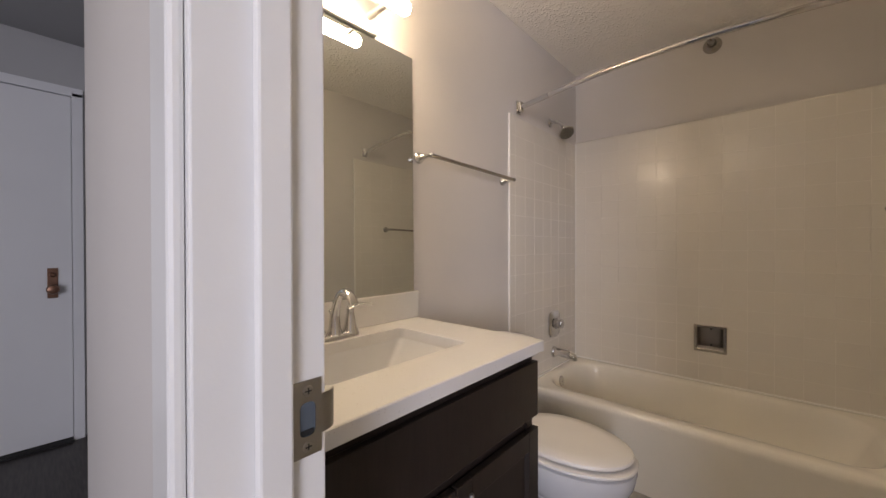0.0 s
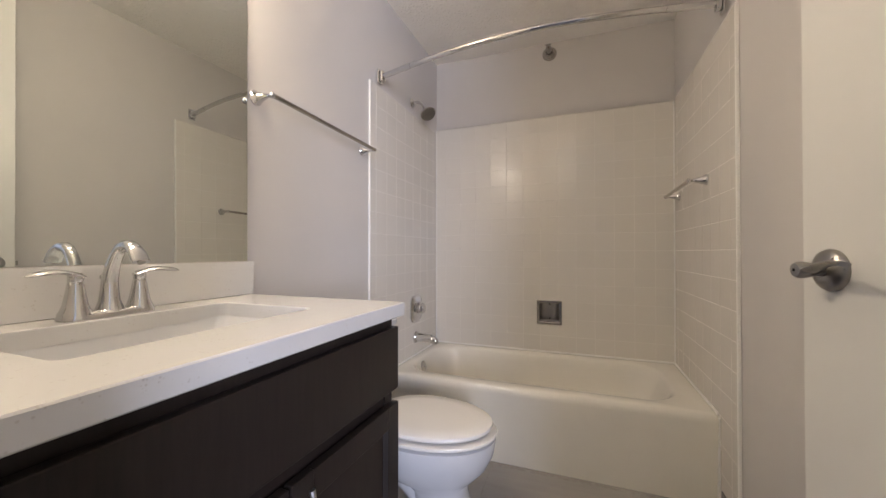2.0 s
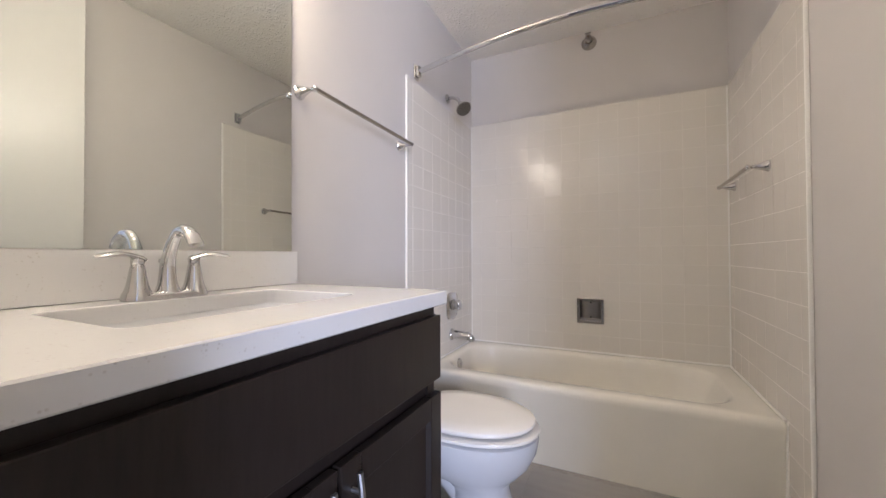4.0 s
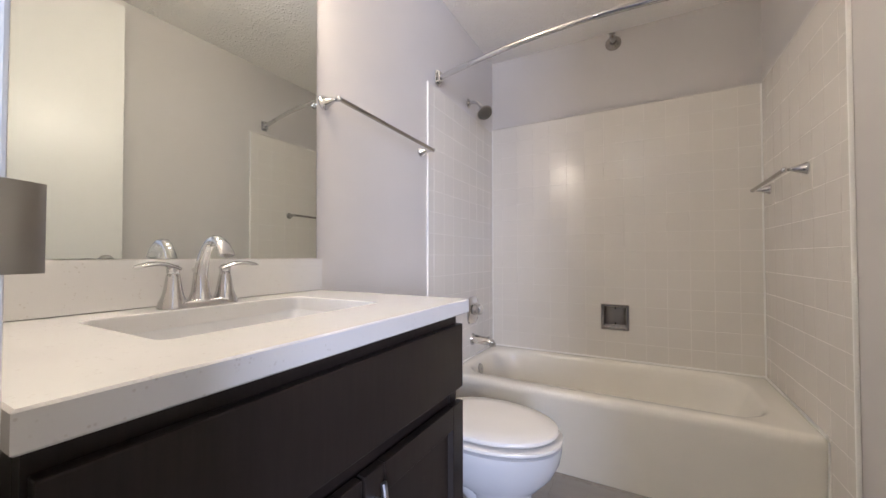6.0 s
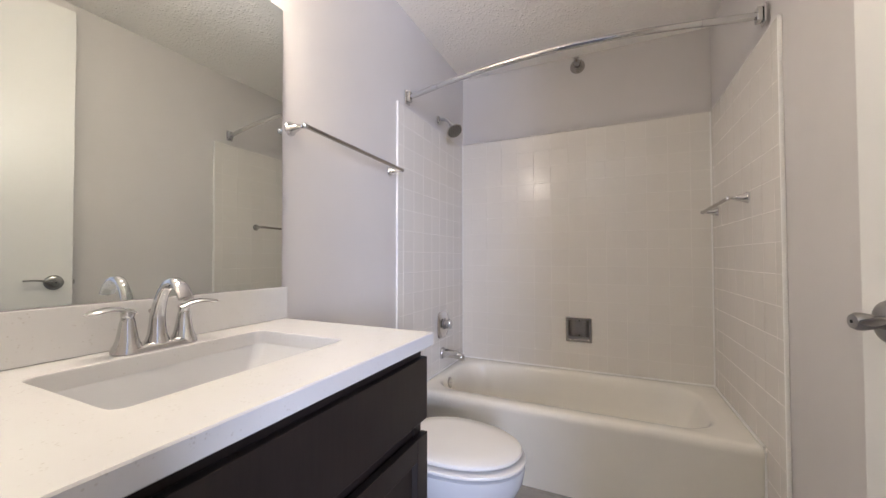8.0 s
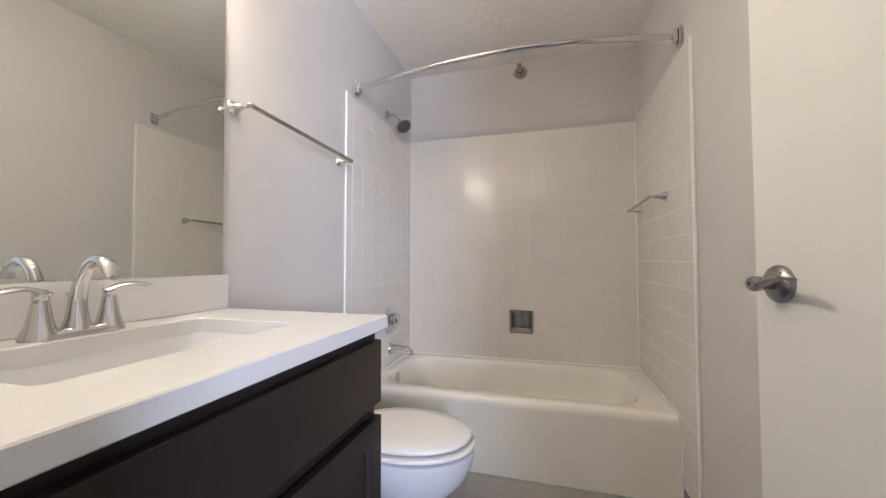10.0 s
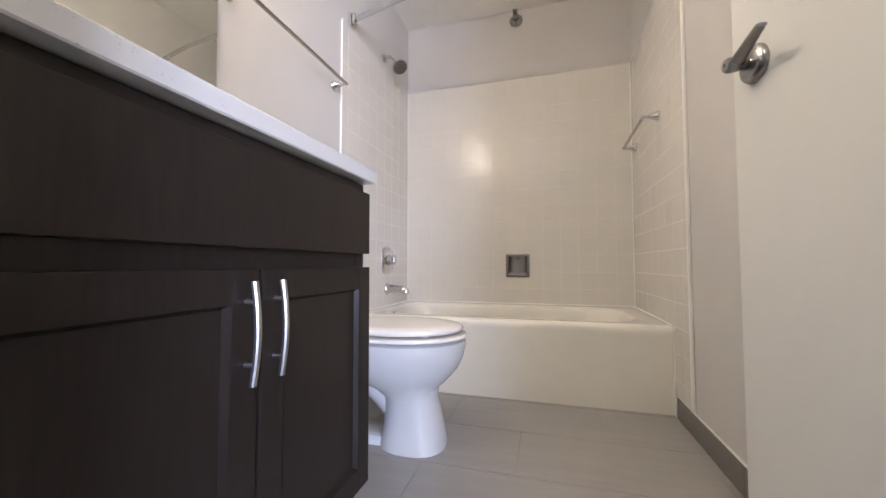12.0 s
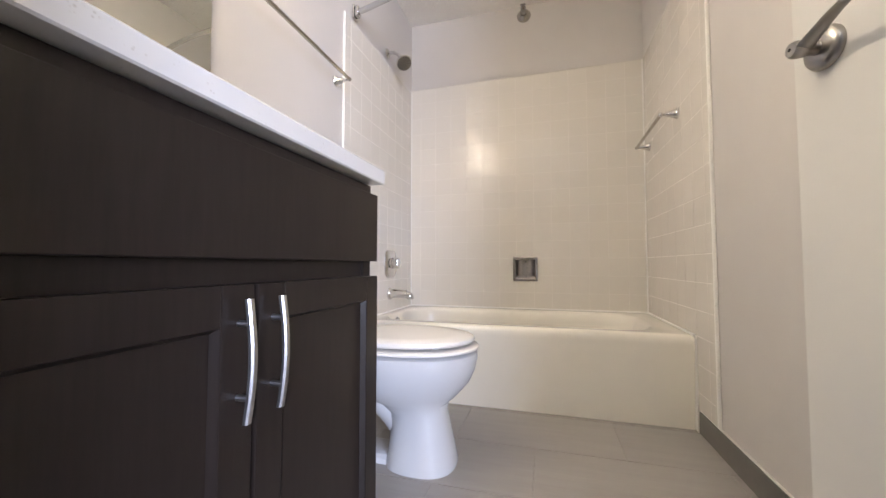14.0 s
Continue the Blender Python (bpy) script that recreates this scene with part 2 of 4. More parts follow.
def smooth_path(points, steps=6):
    """Catmull-Rom through the points."""
    pts = [Vector(p) for p in points]
    out = []
    for i in range(len(pts) - 1):
        a, b, c, d = pts[max(i - 1, 0)], pts[i], pts[i + 1], pts[min(i + 2, len(pts) - 1)]
        for k in range(steps):
            t = k / steps
            out.append(0.5 * (2 * b + (c - a) * t + (2 * a - 5 * b + 4 * c - d) * t * t + (3 * b - a - 3 * c + d) * t ** 3))
    return out + [pts[-1]]


def round_rect(x0, x1, y0, y1, z, r, n=5):
    """Ring of a rounded rectangle at height z, counter-clockwise; 4 * (n + 1) points."""
    ring = []
    for cx, cy, a0 in ((x1 - r, y1 - r, 0), (x0 + r, y1 - r, 90), (x0 + r, y0 + r, 180), (x1 - r, y0 + r, 270)):
        for k in range(n + 1):
            a = radians(a0 + 90 * k / n)
            ring.append((cx + r * math.cos(a), cy + r * math.sin(a), z))
    return ring


# ---- structure ----
ROOM_W, ROOM_Y, ROOM_H = 1.533, 2.530, 2.435     # painted wall faces and ceiling
FRONT_IN, FRONT_OUT = 0.06, -0.05                # front wall faces
JAMB_L, JAMB_R, DOOR_H = 0.745, 1.513, 2.325     # clear opening
TILE_L, TILE_R, TILE_B, TILE_TOP = 0.010, 1.522, 2.500, 1.940
PITCH, TILE_W = 0.1115, 0.1090
HOLE = (0.7420, 0.8730, 0.5770, 0.7080)          # soap dish recess
CELL_X, CELL_Z = 0.7520, 0.6020                   # tile joint lines by the soap dish

solid("wall_left", box(-0.1, 0, FRONT_OUT, 2.7, 0, 2.5), WALL_PAINT, "greige painted drywall behind the vanity and mirror", "wall", kind="structure")
wall_right = solid("wall_right", box(ROOM_W, ROOM_W + 0.1, FRONT_OUT, 2.7, 0, 2.5), WALL_PAINT, "greige painted drywall beside the open door", "wall", kind="structure")
bm = box(0, ROOM_W, ROOM_Y, 2.7, 0, HOLE[2])
box(0, ROOM_W, ROOM_Y, 2.7, HOLE[3], 2.5, bm=bm)
box(0, HOLE[0], ROOM_Y, 2.7, HOLE[2], HOLE[3], bm=bm)
box(HOLE[1], ROOM_W, ROOM_Y, 2.7, HOLE[2], HOLE[3], bm=bm)
wall_back = solid("wall_back", bm, WALL_PAINT, "greige painted drywall above the tub tile", "wall", kind="structure")
bm = box(0, JAMB_L - 0.02, FRONT_OUT, FRONT_IN, 0, 2.5)
box(JAMB_L - 0.02, ROOM_W, FRONT_OUT, FRONT_IN, DOOR_H + 0.02, 2.5, bm=bm)
solid("wall_front", bm, WALL_PAINT, "greige painted drywall around the bathroom doorway", "wall", kind="structure")
solid("ceiling", box(0, ROOM_W, FRONT_IN, ROOM_Y, ROOM_H, 2.5), CEILING, "off-white ceiling with knockdown texture", "ceiling", kind="structure")

# hall: floor, walls with a window, ceiling
bm = box(-2.3, 5.5, -3.4, FRONT_OUT + 0.06, -0.12, -0.008)
box(-2.3, -0.1, FRONT_OUT + 0.06, 0.11, -0.12, -0.008, bm=bm)
solid("hall_floor", bm, HALL_PLANK, "dark vinyl plank hall floor", "floor", kind="structure")
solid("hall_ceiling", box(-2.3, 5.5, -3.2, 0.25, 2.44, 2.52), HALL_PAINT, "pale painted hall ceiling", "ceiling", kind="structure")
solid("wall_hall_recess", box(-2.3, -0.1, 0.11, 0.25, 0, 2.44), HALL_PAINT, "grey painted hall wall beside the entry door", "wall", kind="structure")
bm = box(-2.3, -2.15, -3.2, -0.885, 0, 2.44)
box(-2.3, -2.15, 0.045, 0.11, 0, 2.44, bm=bm)
box(-2.3, -2.15, -0.885, 0.045, 2.135, 2.44, bm=bm)
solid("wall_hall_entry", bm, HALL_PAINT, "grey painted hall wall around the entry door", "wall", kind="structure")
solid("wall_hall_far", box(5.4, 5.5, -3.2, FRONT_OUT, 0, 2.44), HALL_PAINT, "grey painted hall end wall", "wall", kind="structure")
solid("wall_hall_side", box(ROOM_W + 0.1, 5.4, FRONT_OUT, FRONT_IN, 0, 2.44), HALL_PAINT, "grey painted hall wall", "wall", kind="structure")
x0, x1, z0, z1, wy = WINDOW
bm = box(-2.3, x0, wy - 0.2, wy, 0, 2.52)
box(x1, 5.5, wy - 0.2, wy, 0, 2.52, bm=bm)
box(x0, x1, wy - 0.2, wy, 0, z0, bm=bm)
box(x0, x1, wy - 0.2, wy, z1, 2.52, bm=bm)
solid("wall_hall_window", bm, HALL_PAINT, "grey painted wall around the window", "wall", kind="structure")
ground = solid("ground", box(-60, 60, -80, wy - 0.25, -3.2, -3.0), FLOOR_GROUT, "plain ground outside the window", "ground", kind="structure")

# door frame of the bathroom
bm = box(JAMB_L - 0.02, JAMB_L, FRONT_OUT, FRONT_IN, 0, DOOR_H + 0.02, 0.002)
solid("door_jamb", bm, TRIM_PAINT, "white painted door jamb with a strike plate", "door frame", kind="structure")
solid("door_jamb", box(JAMB_R, JAMB_R + 0.02, FRONT_OUT, FRONT_IN, 0, DOOR_H + 0.02, 0.002), TRIM_PAINT, "white painted hinge-side door jamb", "door frame", kind="structure")
solid("door_jamb", box(JAMB_L, JAMB_R, FRONT_OUT, FRONT_IN, DOOR_H, DOOR_H + 0.02, 0.002), TRIM_PAINT, "white painted door head", "door frame", kind="structure")
solid("door_stop", box(JAMB_L, JAMB_L + 0.011, -0.006, 0.024, 0, DOOR_H, 0.003), TRIM_PAINT, "white painted door stop strip", "door stop", kind="structure")
solid("door_stop", box(JAMB_R - 0.011, JAMB_R, -0.006, 0.024, 0, DOOR_H, 0.003), TRIM_PAINT, "white painted door stop strip", "door stop", kind="structure")
solid("door_stop", box(JAMB_L + 0.011, JAMB_R - 0.011, -0.006, 0.024, DOOR_H - 0.011, DOOR_H, 0.003), TRIM_PAINT, "white painted door stop strip", "door stop", kind="structure")
solid("trim", box(JAMB_L - 0.066, JAMB_L - 0.008, FRONT_OUT - 0.012, FRONT_OUT, -0.008, DOOR_H + 0.066, 0.004), TRIM_PAINT, "white painted door casing", "trim", kind="structure")
solid("trim", box(JAMB_R + 0.008, JAMB_R + 0.066, FRONT_OUT - 0.012, FRONT_OUT, -0.008, DOOR_H + 0.066, 0.004), TRIM_PAINT, "white painted door casing", "trim", kind="structure")
solid("trim", box(JAMB_L - 0.008, JAMB_R + 0.008, FRONT_OUT - 0.012, FRONT_OUT, DOOR_H + 0.008, DOOR_H + 0.066, 0.004), TRIM_PAINT, "white painted head casing", "trim", kind="structure")

# hall window
win = thing("window_1", ((x0 + x1) / 2, wy - 0.1, z0), "white framed hall window with clear panes", "window", kind="structure")
bm = box(x0, x0 + 0.05, wy - 0.14, wy - 0.06, z0, z1)
box(x1 - 0.05, x1, wy - 0.14, wy - 0.06, z0, z1, bm=bm)
box(x0 + 0.05, x1 - 0.05, wy - 0.14, wy - 0.06, z0, z0 + 0.05, bm=bm)
box(x0 + 0.05, x1 - 0.05, wy - 0.14, wy - 0.06, z1 - 0.05, z1, bm=bm)
box((x0 + x1) / 2 - 0.025, (x0 + x1) / 2 + 0.025, wy - 0.14, wy - 0.06, z0 + 0.05, z1 - 0.05, bm=bm)
part("window_frame", bm, TRIM_PAINT, win)
for a, b in ((x0 + 0.05, (x0 + x1) / 2 - 0.025), ((x0 + x1) / 2 + 0.025, x1 - 0.05)):
    pane = part("pane", box(a, b, wy - 0.103, wy - 0.097, z0 + 0.05, z1 - 0.05), GLASS, win)
    pane.visible_shadow = False


def entry_door():
    """Flat white hall door in its steel frame, with a latch plate and knob."""
    door = thing("door_2", (-2.15, -0.4, 0), "closed flat white entry door with a brass knob", "door", kind="structure")
    part("slab", box(-2.19, -2.145, -0.88, 0.02, 0.012, 2.11, 0.003), ENTRY_PAINT, door)
    bm = box(-2.2, -2.13, 0.022, 0.072, -0.008, 2.135, 0.003)
    box(-2.2, -2.13, -0.93, -0.882, -0.008, 2.135, 0.003, bm)
    box(-2.2, -2.13, -0.93, 0.072, 2.112, 2.165, 0.003, bm)
    part("frame", bm, ENTRY_PAINT, door)
    plate = part("latch_plate", box(-2.145, -2.139, -0.085, -0.040, 0.88, 1.06, 0.002), BRASS, door)
    knob = lathe((-2.139, -0.062, 0.935), (1, 0, 0), [(0, 0.012), (0.025, 0.011), (0.03, 0.024), (0.045, 0.030), (0.06, 0.024), (0.064, 0.008)], 20)
    part("knob", knob, BRASS, plate, "round aged brass knob", True)
    part("bolt_turn", lathe((-2.139, -0.062, 1.02), (1, 0, 0), [(0, 0.014), (0.008, 0.013), (0.02, 0.006)], 14), BRASS, plate, smooth=True)
    part("threshold", box(-2.2, -2.10, -0.88, 0.02, -0.008, 0.010, 0.003), DARK, door)


entry_door()
hall_light = thing("ceiling_light", (0.75, -0.93, 2.44), "round lit flush ceiling light in the hall", "ceiling lamp")
part("base", lathe((0.75, -0.93, 2.4395), (0, 0, -1), [(0, 0.15), (0.02, 0.15), (0.025, 0.14)], 32), TRIM_PAINT, hall_light, smooth=True)
part("diffuser", lathe((0.75, -0.93, 2.4140), (0, 0, -1), [(0, 0.135), (0.02, 0.128), (0.04, 0.09), (0.05, 0.02)], 32), HALL_GLOW, hall_light, "glowing frosted diffuser", True)
solid("baseboard", box(-2.13, -0.1, 0.098, 0.11, -0.008, 0.09, 0.003), TRIM_PAINT, "white painted hall baseboard", "baseboard", kind="structure")

# bathroom floor bed, grout level
floor = solid("floor", box(0, ROOM_W, FRONT_OUT + 0.06, ROOM_Y, -0.12, -0.0025), FLOOR_GROUT, "grey porcelain plank-look floor tile with pale joints", "floor", kind="structure")


# ---- bathtub ----
def bathtub():
    tub = thing("bathtub", (0.77, 2.13, 0), "biscuit enamel alcove bathtub with a plain apron", "bathtub")
    X0, X1, Y0, Y1, H = 0.0105, 1.5215, 1.772, 2.498, 0.385

    def ring(x0, x1, y0, y1, z, r):
        return round_rect(x0, x1, y0, y1, z, r, 8)

    rings = [ring(X0, X1, Y0 + 0.028, Y1, 0.0, 0.010), ring(X0, X1, Y0 + 0.020, Y1, 0.12, 0.010), ring(X0, X1, Y0 + 0.006, Y1, 0.30, 0.012),
             ring(X0, X1, Y0 + 0.001, Y1, 0.345, 0.012), ring(X0, X1, Y0, Y1, 0.362, 0.014), ring(X0 + 0.002, X1 - 0.002, Y0 + 0.005, Y1 - 0.001, H - 0.009, 0.016),
             ring(X0 + 0.008, X1 - 0.008, Y0 + 0.014, Y1 - 0.006, H - 0.002, 0.02), ring(X0 + 0.018, X1 - 0.018, Y0 + 0.028, Y1 - 0.012, H, 0.03),
             ring(0.058, 1.425, Y0 + 0.080, Y1 - 0.052, H - 0.002, 0.17), ring(0.067, 1.413, Y0 + 0.090, Y1 - 0.060, H - 0.008, 0.175),
             ring(0.073, 1.402, Y0 + 0.097, Y1 - 0.066, H - 0.022, 0.175), ring(0.080, 1.385, Y0 + 0.103, Y1 - 0.072, H - 0.06, 0.175),
             ring(0.098, 1.340, Y0 + 0.112, Y1 - 0.082, 0.22, 0.17), ring(0.118, 1.290, Y0 + 0.124, Y1 - 0.094, 0.12, 0.165),
             ring(0.150, 1.245, Y0 + 0.150, Y1 - 0.120, 0.075, 0.15), ring(0.23, 1.18, Y0 + 0.21, Y1 - 0.18, 0.060, 0.11),
             ring(0.40, 1.05, Y0 + 0.30, Y1 - 0.27, 0.056, 0.05)]
    part("shell", loft(rings), TUB, tub, smooth=True)
    plate = part("overflow_plate", lathe((0.074, 2.105, 0.325), (1, 0, 0.12), [(0, 0.034), (0.006, 0.034), (0.011, 0.030), (0.012, 0.006)], 28), CHROME, tub, "round chrome overflow plate", True)
    part("screw", lathe((0.086, 2.105, 0.3265), (1, 0, 0.12), [(0, 0.004), (0.003, 0.003)], 10), NICKEL, plate)
    part("drain", lathe((0.30, 2.13, 0.057), (0, 0, 1), [(0, 0.03), (0.004, 0.028), (0.005, 0.006)], 20), CHROME, tub, smooth=True)


bathtub()
for name, b in (("caulk_back", (0.012, 1.52, 2.492, 2.5005, 0.380, 0.392)), ("caulk_right", (1.513, 1.5225, 1.78, 2.49, 0.380, 0.391)), ("caulk_left", (0.0095, 0.019, 1.78, 2.49, 0.380, 0.391)),
                ("caulk_apron", (1.5182, 1.5228, 1.7700, 1.8080, 0.001, 0.372)), ("caulk_corner", (0.0095, 0.016, 2.494, 2.5005, 0.392, TILE_TOP - 0.01)), ("caulk_corner", (1.515, 1.5225, 2.493, 2.5005, 0.392, TILE_TOP - 0.01))):
    solid("trim", box(*b, 0.0025), CAULK, "white caulk bead along the tub surround", "caulk", kind="structure")


# ---- toilet ----
def oval(cx, cy, back, front, half, z, n=36, square=2.3):
    """Egg ring: back and front reach along x, half width along y."""
    ring = []
    for k in range(n):
        a = 2 * math.pi * k / n
        c, s = math.cos(a), math.sin(a)
        e = 2 / square
        rx = front if c >= 0 else back
        ring.append((cx + rx * math.copysign(abs(c) ** e, c), cy + half * math.copysign(abs(s) ** e, s), z))
    return ring


def toilet():
    t = thing("toilet", (0.45, 1.285, 0), "white porcelain toilet with closed lid beside the vanity", "toilet")
    cy = 1.278
    rings = [oval(0.53, cy, 0.125, 0.116, 0.108, 0.0, square=2.5), oval(0.53, cy, 0.125, 0.117, 0.109, 0.012, square=2.5), oval(0.53, cy, 0.118, 0.107, 0.101, 0.06, square=2.4),
             oval(0.53, cy, 0.112, 0.092, 0.093, 0.13, square=2.3), oval(0.525, cy, 0.115, 0.088, 0.091, 0.175, square=2.2), oval(0.50, cy, 0.13, 0.116, 0.101, 0.205, square=2.2),
             oval(0.46, cy, 0.17, 0.190, 0.130, 0.235, square=2.1), oval(0.445, cy, 0.20, 0.244, 0.160, 0.278, square=2.1), oval(0.45, cy, 0.22, 0.260, 0.175, 0.322, square=2.1),
             oval(0.455, cy, 0.22, 0.263, 0.181, 0.360, square=2.1), oval(0.455, cy, 0.22, 0.262, 0.180, 0.377, square=2.1), oval(0.455, cy, 0.215, 0.252, 0.171, 0.382, square=2.1)]
    part("bowl", loft(rings), PORCELAIN, t, "glossy white porcelain bowl and pedestal", True)
    trap = tube(smooth_path([(0.16, cy, 0.0), (0.17, cy, 0.10), (0.22, cy, 0.20), (0.31, cy, 0.24), (0.40, cy, 0.19), (0.47, cy, 0.12)]), [0.062] * 31, 16)
    part("trapway", trap, PORCELAIN, t, smooth=True)
    foot = loft([round_rect(0.10, 0.46, cy - 0.062, cy + 0.062, 0.0, 0.04), round_rect(0.10, 0.46, cy - 0.062, cy + 0.062, 0.018, 0.04), round_rect(0.115, 0.45, cy - 0.052, cy + 0.052, 0.028, 0.04)])
    part("foot", foot, PORCELAIN, t, smooth=True)
    part("bolt_cap", lathe((0.32, cy - 0.036, 0.028), (0, 0, 1), [(0, 0.015), (0.010, 0.013), (0.016, 0.006)], 16), SEAT, t, smooth=True)
    deck = loft([round_rect(0.10, 0.30, cy - 0.10, cy + 0.10, 0.24, 0.04), round_rect(0.06, 0.29, cy - 0.15, cy + 0.15, 0.34, 0.04), round_rect(0.05, 0.29, cy - 0.175, cy + 0.175, 0.380, 0.04)])
    part("tank_deck", deck, PORCELAIN, t, smooth=True)
    tank = loft([round_rect(0.030, 0.190, cy - 0.195, cy + 0.195, 0.382, 0.03), round_rect(0.022, 0.200, cy - 0.205, cy + 0.205, 0.43, 0.03), round_rect(0.014, 0.208, cy - 0.220, cy + 0.220, 0.713, 0.03)])
    part("tank", tank, PORCELAIN, t, smooth=True)
    lid = loft([round_rect(0.006, 0.220, cy - 0.232, cy + 0.232, 0.715, 0.035), round_rect(0.004, 0.222, cy - 0.234, cy + 0.234, 0.734, 0.035), round_rect(0.010, 0.214, cy - 0.226, cy + 0.226, 0.744, 0.035), round_rect(0.05, 0.18, cy - 0.19, cy + 0.19, 0.747, 0.03)])
    part("tank_lid", lid, PORCELAIN, t, smooth=True)
    seat_o = lambda k, z: oval(0.455, cy, 0.215 * k, 0.268 * k, 0.184 * k, z, square=2.1)
    seat_i = lambda k, z: oval(0.470, cy, 0.13 * k, 0.175 * k, 0.105 * k, z, square=2.0)
    bm = loft([seat_i(1, 0.390), seat_o(0.965, 0.389), seat_o(0.995, 0.391), seat_o(1.0, 0.395), seat_o(0.99, 0.400), seat_o(0.95, 0.403), seat_i(1.02, 0.403), seat_i(0.98, 0.397), seat_i(1, 0.390)], caps=(False, False))
    bmesh.ops.remove_doubles(bm, verts=bm.verts, dist=1e-5)
    part("seat", bm, SEAT, t, "white plastic seat ring", True)
    lid_o = lambda k, z: oval(0.45, cy, 0.212 * k, 0.258 * k, 0.174 * k, z, square=2.1)
    bm = loft([lid_o(0.3, 0.4315), lid_o(0.90, 0.4300), lid_o(0.93, 0.4140), lid_o(0.975, 0.4125), lid_o(1.0, 0.4190), lid_o(0.99, 0.427), lid_o(0.95, 0.4325), lid_o(0.7, 0.435), lid_o(0.3, 0.4365)])
    part("lid", bm, SEAT, t, "closed white plastic lid", True)
    for x, y in ((0.60, -0.105), (0.60, 0.105), (0.36, -0.15), (0.36, 0.15)):
        part("bumper", box(x - 0.022, x + 0.022, cy + y - 0.009, cy + y + 0.009, 0.380, 0.393, 0.003), BUMPER, t)
        part("bumper", box(x - 0.011, x + 0.011, cy + y * 0.9 - 0.008, cy + y * 0.9 + 0.008, 0.402, 0.431, 0.003), BUMPER, t)
    for y in (-0.075, 0.075):
        part("hinge", box(0.225, 0.262, cy + y - 0.02, cy + y + 0.02, 0.380, 0.430, 0.006), SEAT, t)
    handle = part("flush_lever", tube([(0.225, cy - 0.17, 0.655), (0.237, cy - 0.17, 0.655), (0.240, cy - 0.13, 0.650), (0.238, cy - 0.09, 0.647)], [0.010, 0.009, 0.007, 0.006], 12), CHROME, t, "chrome flush lever", True)
    part("lever_rose", lathe((0.2065, cy - 0.17, 0.655), (1, 0, 0), [(0, 0.016), (0.012, 0.014), (0.019, 0.010)], 16), CHROME, handle, smooth=True)


toilet()

# ---- vanity ----
VY0, VY1, VX = 0.112, 0.876, 0.528


def bow_pull(parent, y, z0, z1, x):
    """Arched bar pull on two posts."""
    pts = [(x + 0.017 + 0.008 * math.sin(math.pi * k / 14), y, z0 + (z1 - z0) * k / 14) for k in range(15)]
    bm = bmesh.new()
    half = 0.0055
    rings = [[(px - 0.0035, py - half, pz), (px + 0.001, py - half, pz), (px + 0.0035, py - half * 0.55, pz), (px + 0.0035, py + half * 0.55, pz), (px + 0.001, py + half, pz), (px - 0.0035, py + half, pz)] for px, py, pz in pts]
    pull = part("pull", loft(rings, bm), PULL, parent, "arched satin aluminium bar pull", True)
    for k in (0.20, 0.80):
        z = z0 + (z1 - z0) * k
        part("post", lathe((x, y, z), (1, 0, 0), [(0, 0.0045), (0.021, 0.0042)], 12), PULL, pull, smooth=True)


def shaker_door(parent, y0, y1, z0, z1, x0, pull_y):
    """Frame and recessed panel."""
    door = part("door", box(x0, x0 + 0.0065, y0 + 0.03, y1 - 0.03, z0 + 0.03, z1 - 0.03), CABINET, parent, "dark espresso shaker door")
    s, rail, x1 = 0.055, 0.055, x0 + 0.019
    part("stile", box(x0, x1, y0, y0 + s, z0, z1, 0.0022), CABINET, door)
    part("stile", box(x0, x1, y1 - s, y1, z0, z1, 0.0022), CABINET, door)
    part("rail", box(x0, x1, y0 + s, y1 - s, z0, z0 + rail, 0.0012), CABINET, door)
    part("rail", box(x0, x1, y0 + s, y1 - s, z1 - rail, z1, 0.0012), CABINET, door)
    # sloped sticking between the frame and the panel, mitred at the corners
    step, low = 0.006, x0 + 0.0065
    a0, a1, b0, b1 = y0 + s, y1 - s, z0 + rail, z1 - rail
    corners = [((a0, b0), (a1, b0)), ((a1, b0), (a1, b1)), ((a1, b1), (a0, b1)), ((a0, b1), (a0, b0))]
    my, mz = (a0 + a1) / 2, (b0 + b1) / 2
    inward = lambda q: (q[0] + math.copysign(step, my - q[0]), q[1] + math.copysign(step, mz - q[1]))
    for p, q in corners:
        pi, qi = inward(p), inward(q)
        bm = loft([[(x1 - 0.002, *p), (low, *pi), (low, *p)], [(x1 - 0.002, *q), (low, *qi), (low, *q)]])
        part("moulding", bm, CABINET, door)
    bow_pull(door, pull_y, 0.462, 0.626, x1)


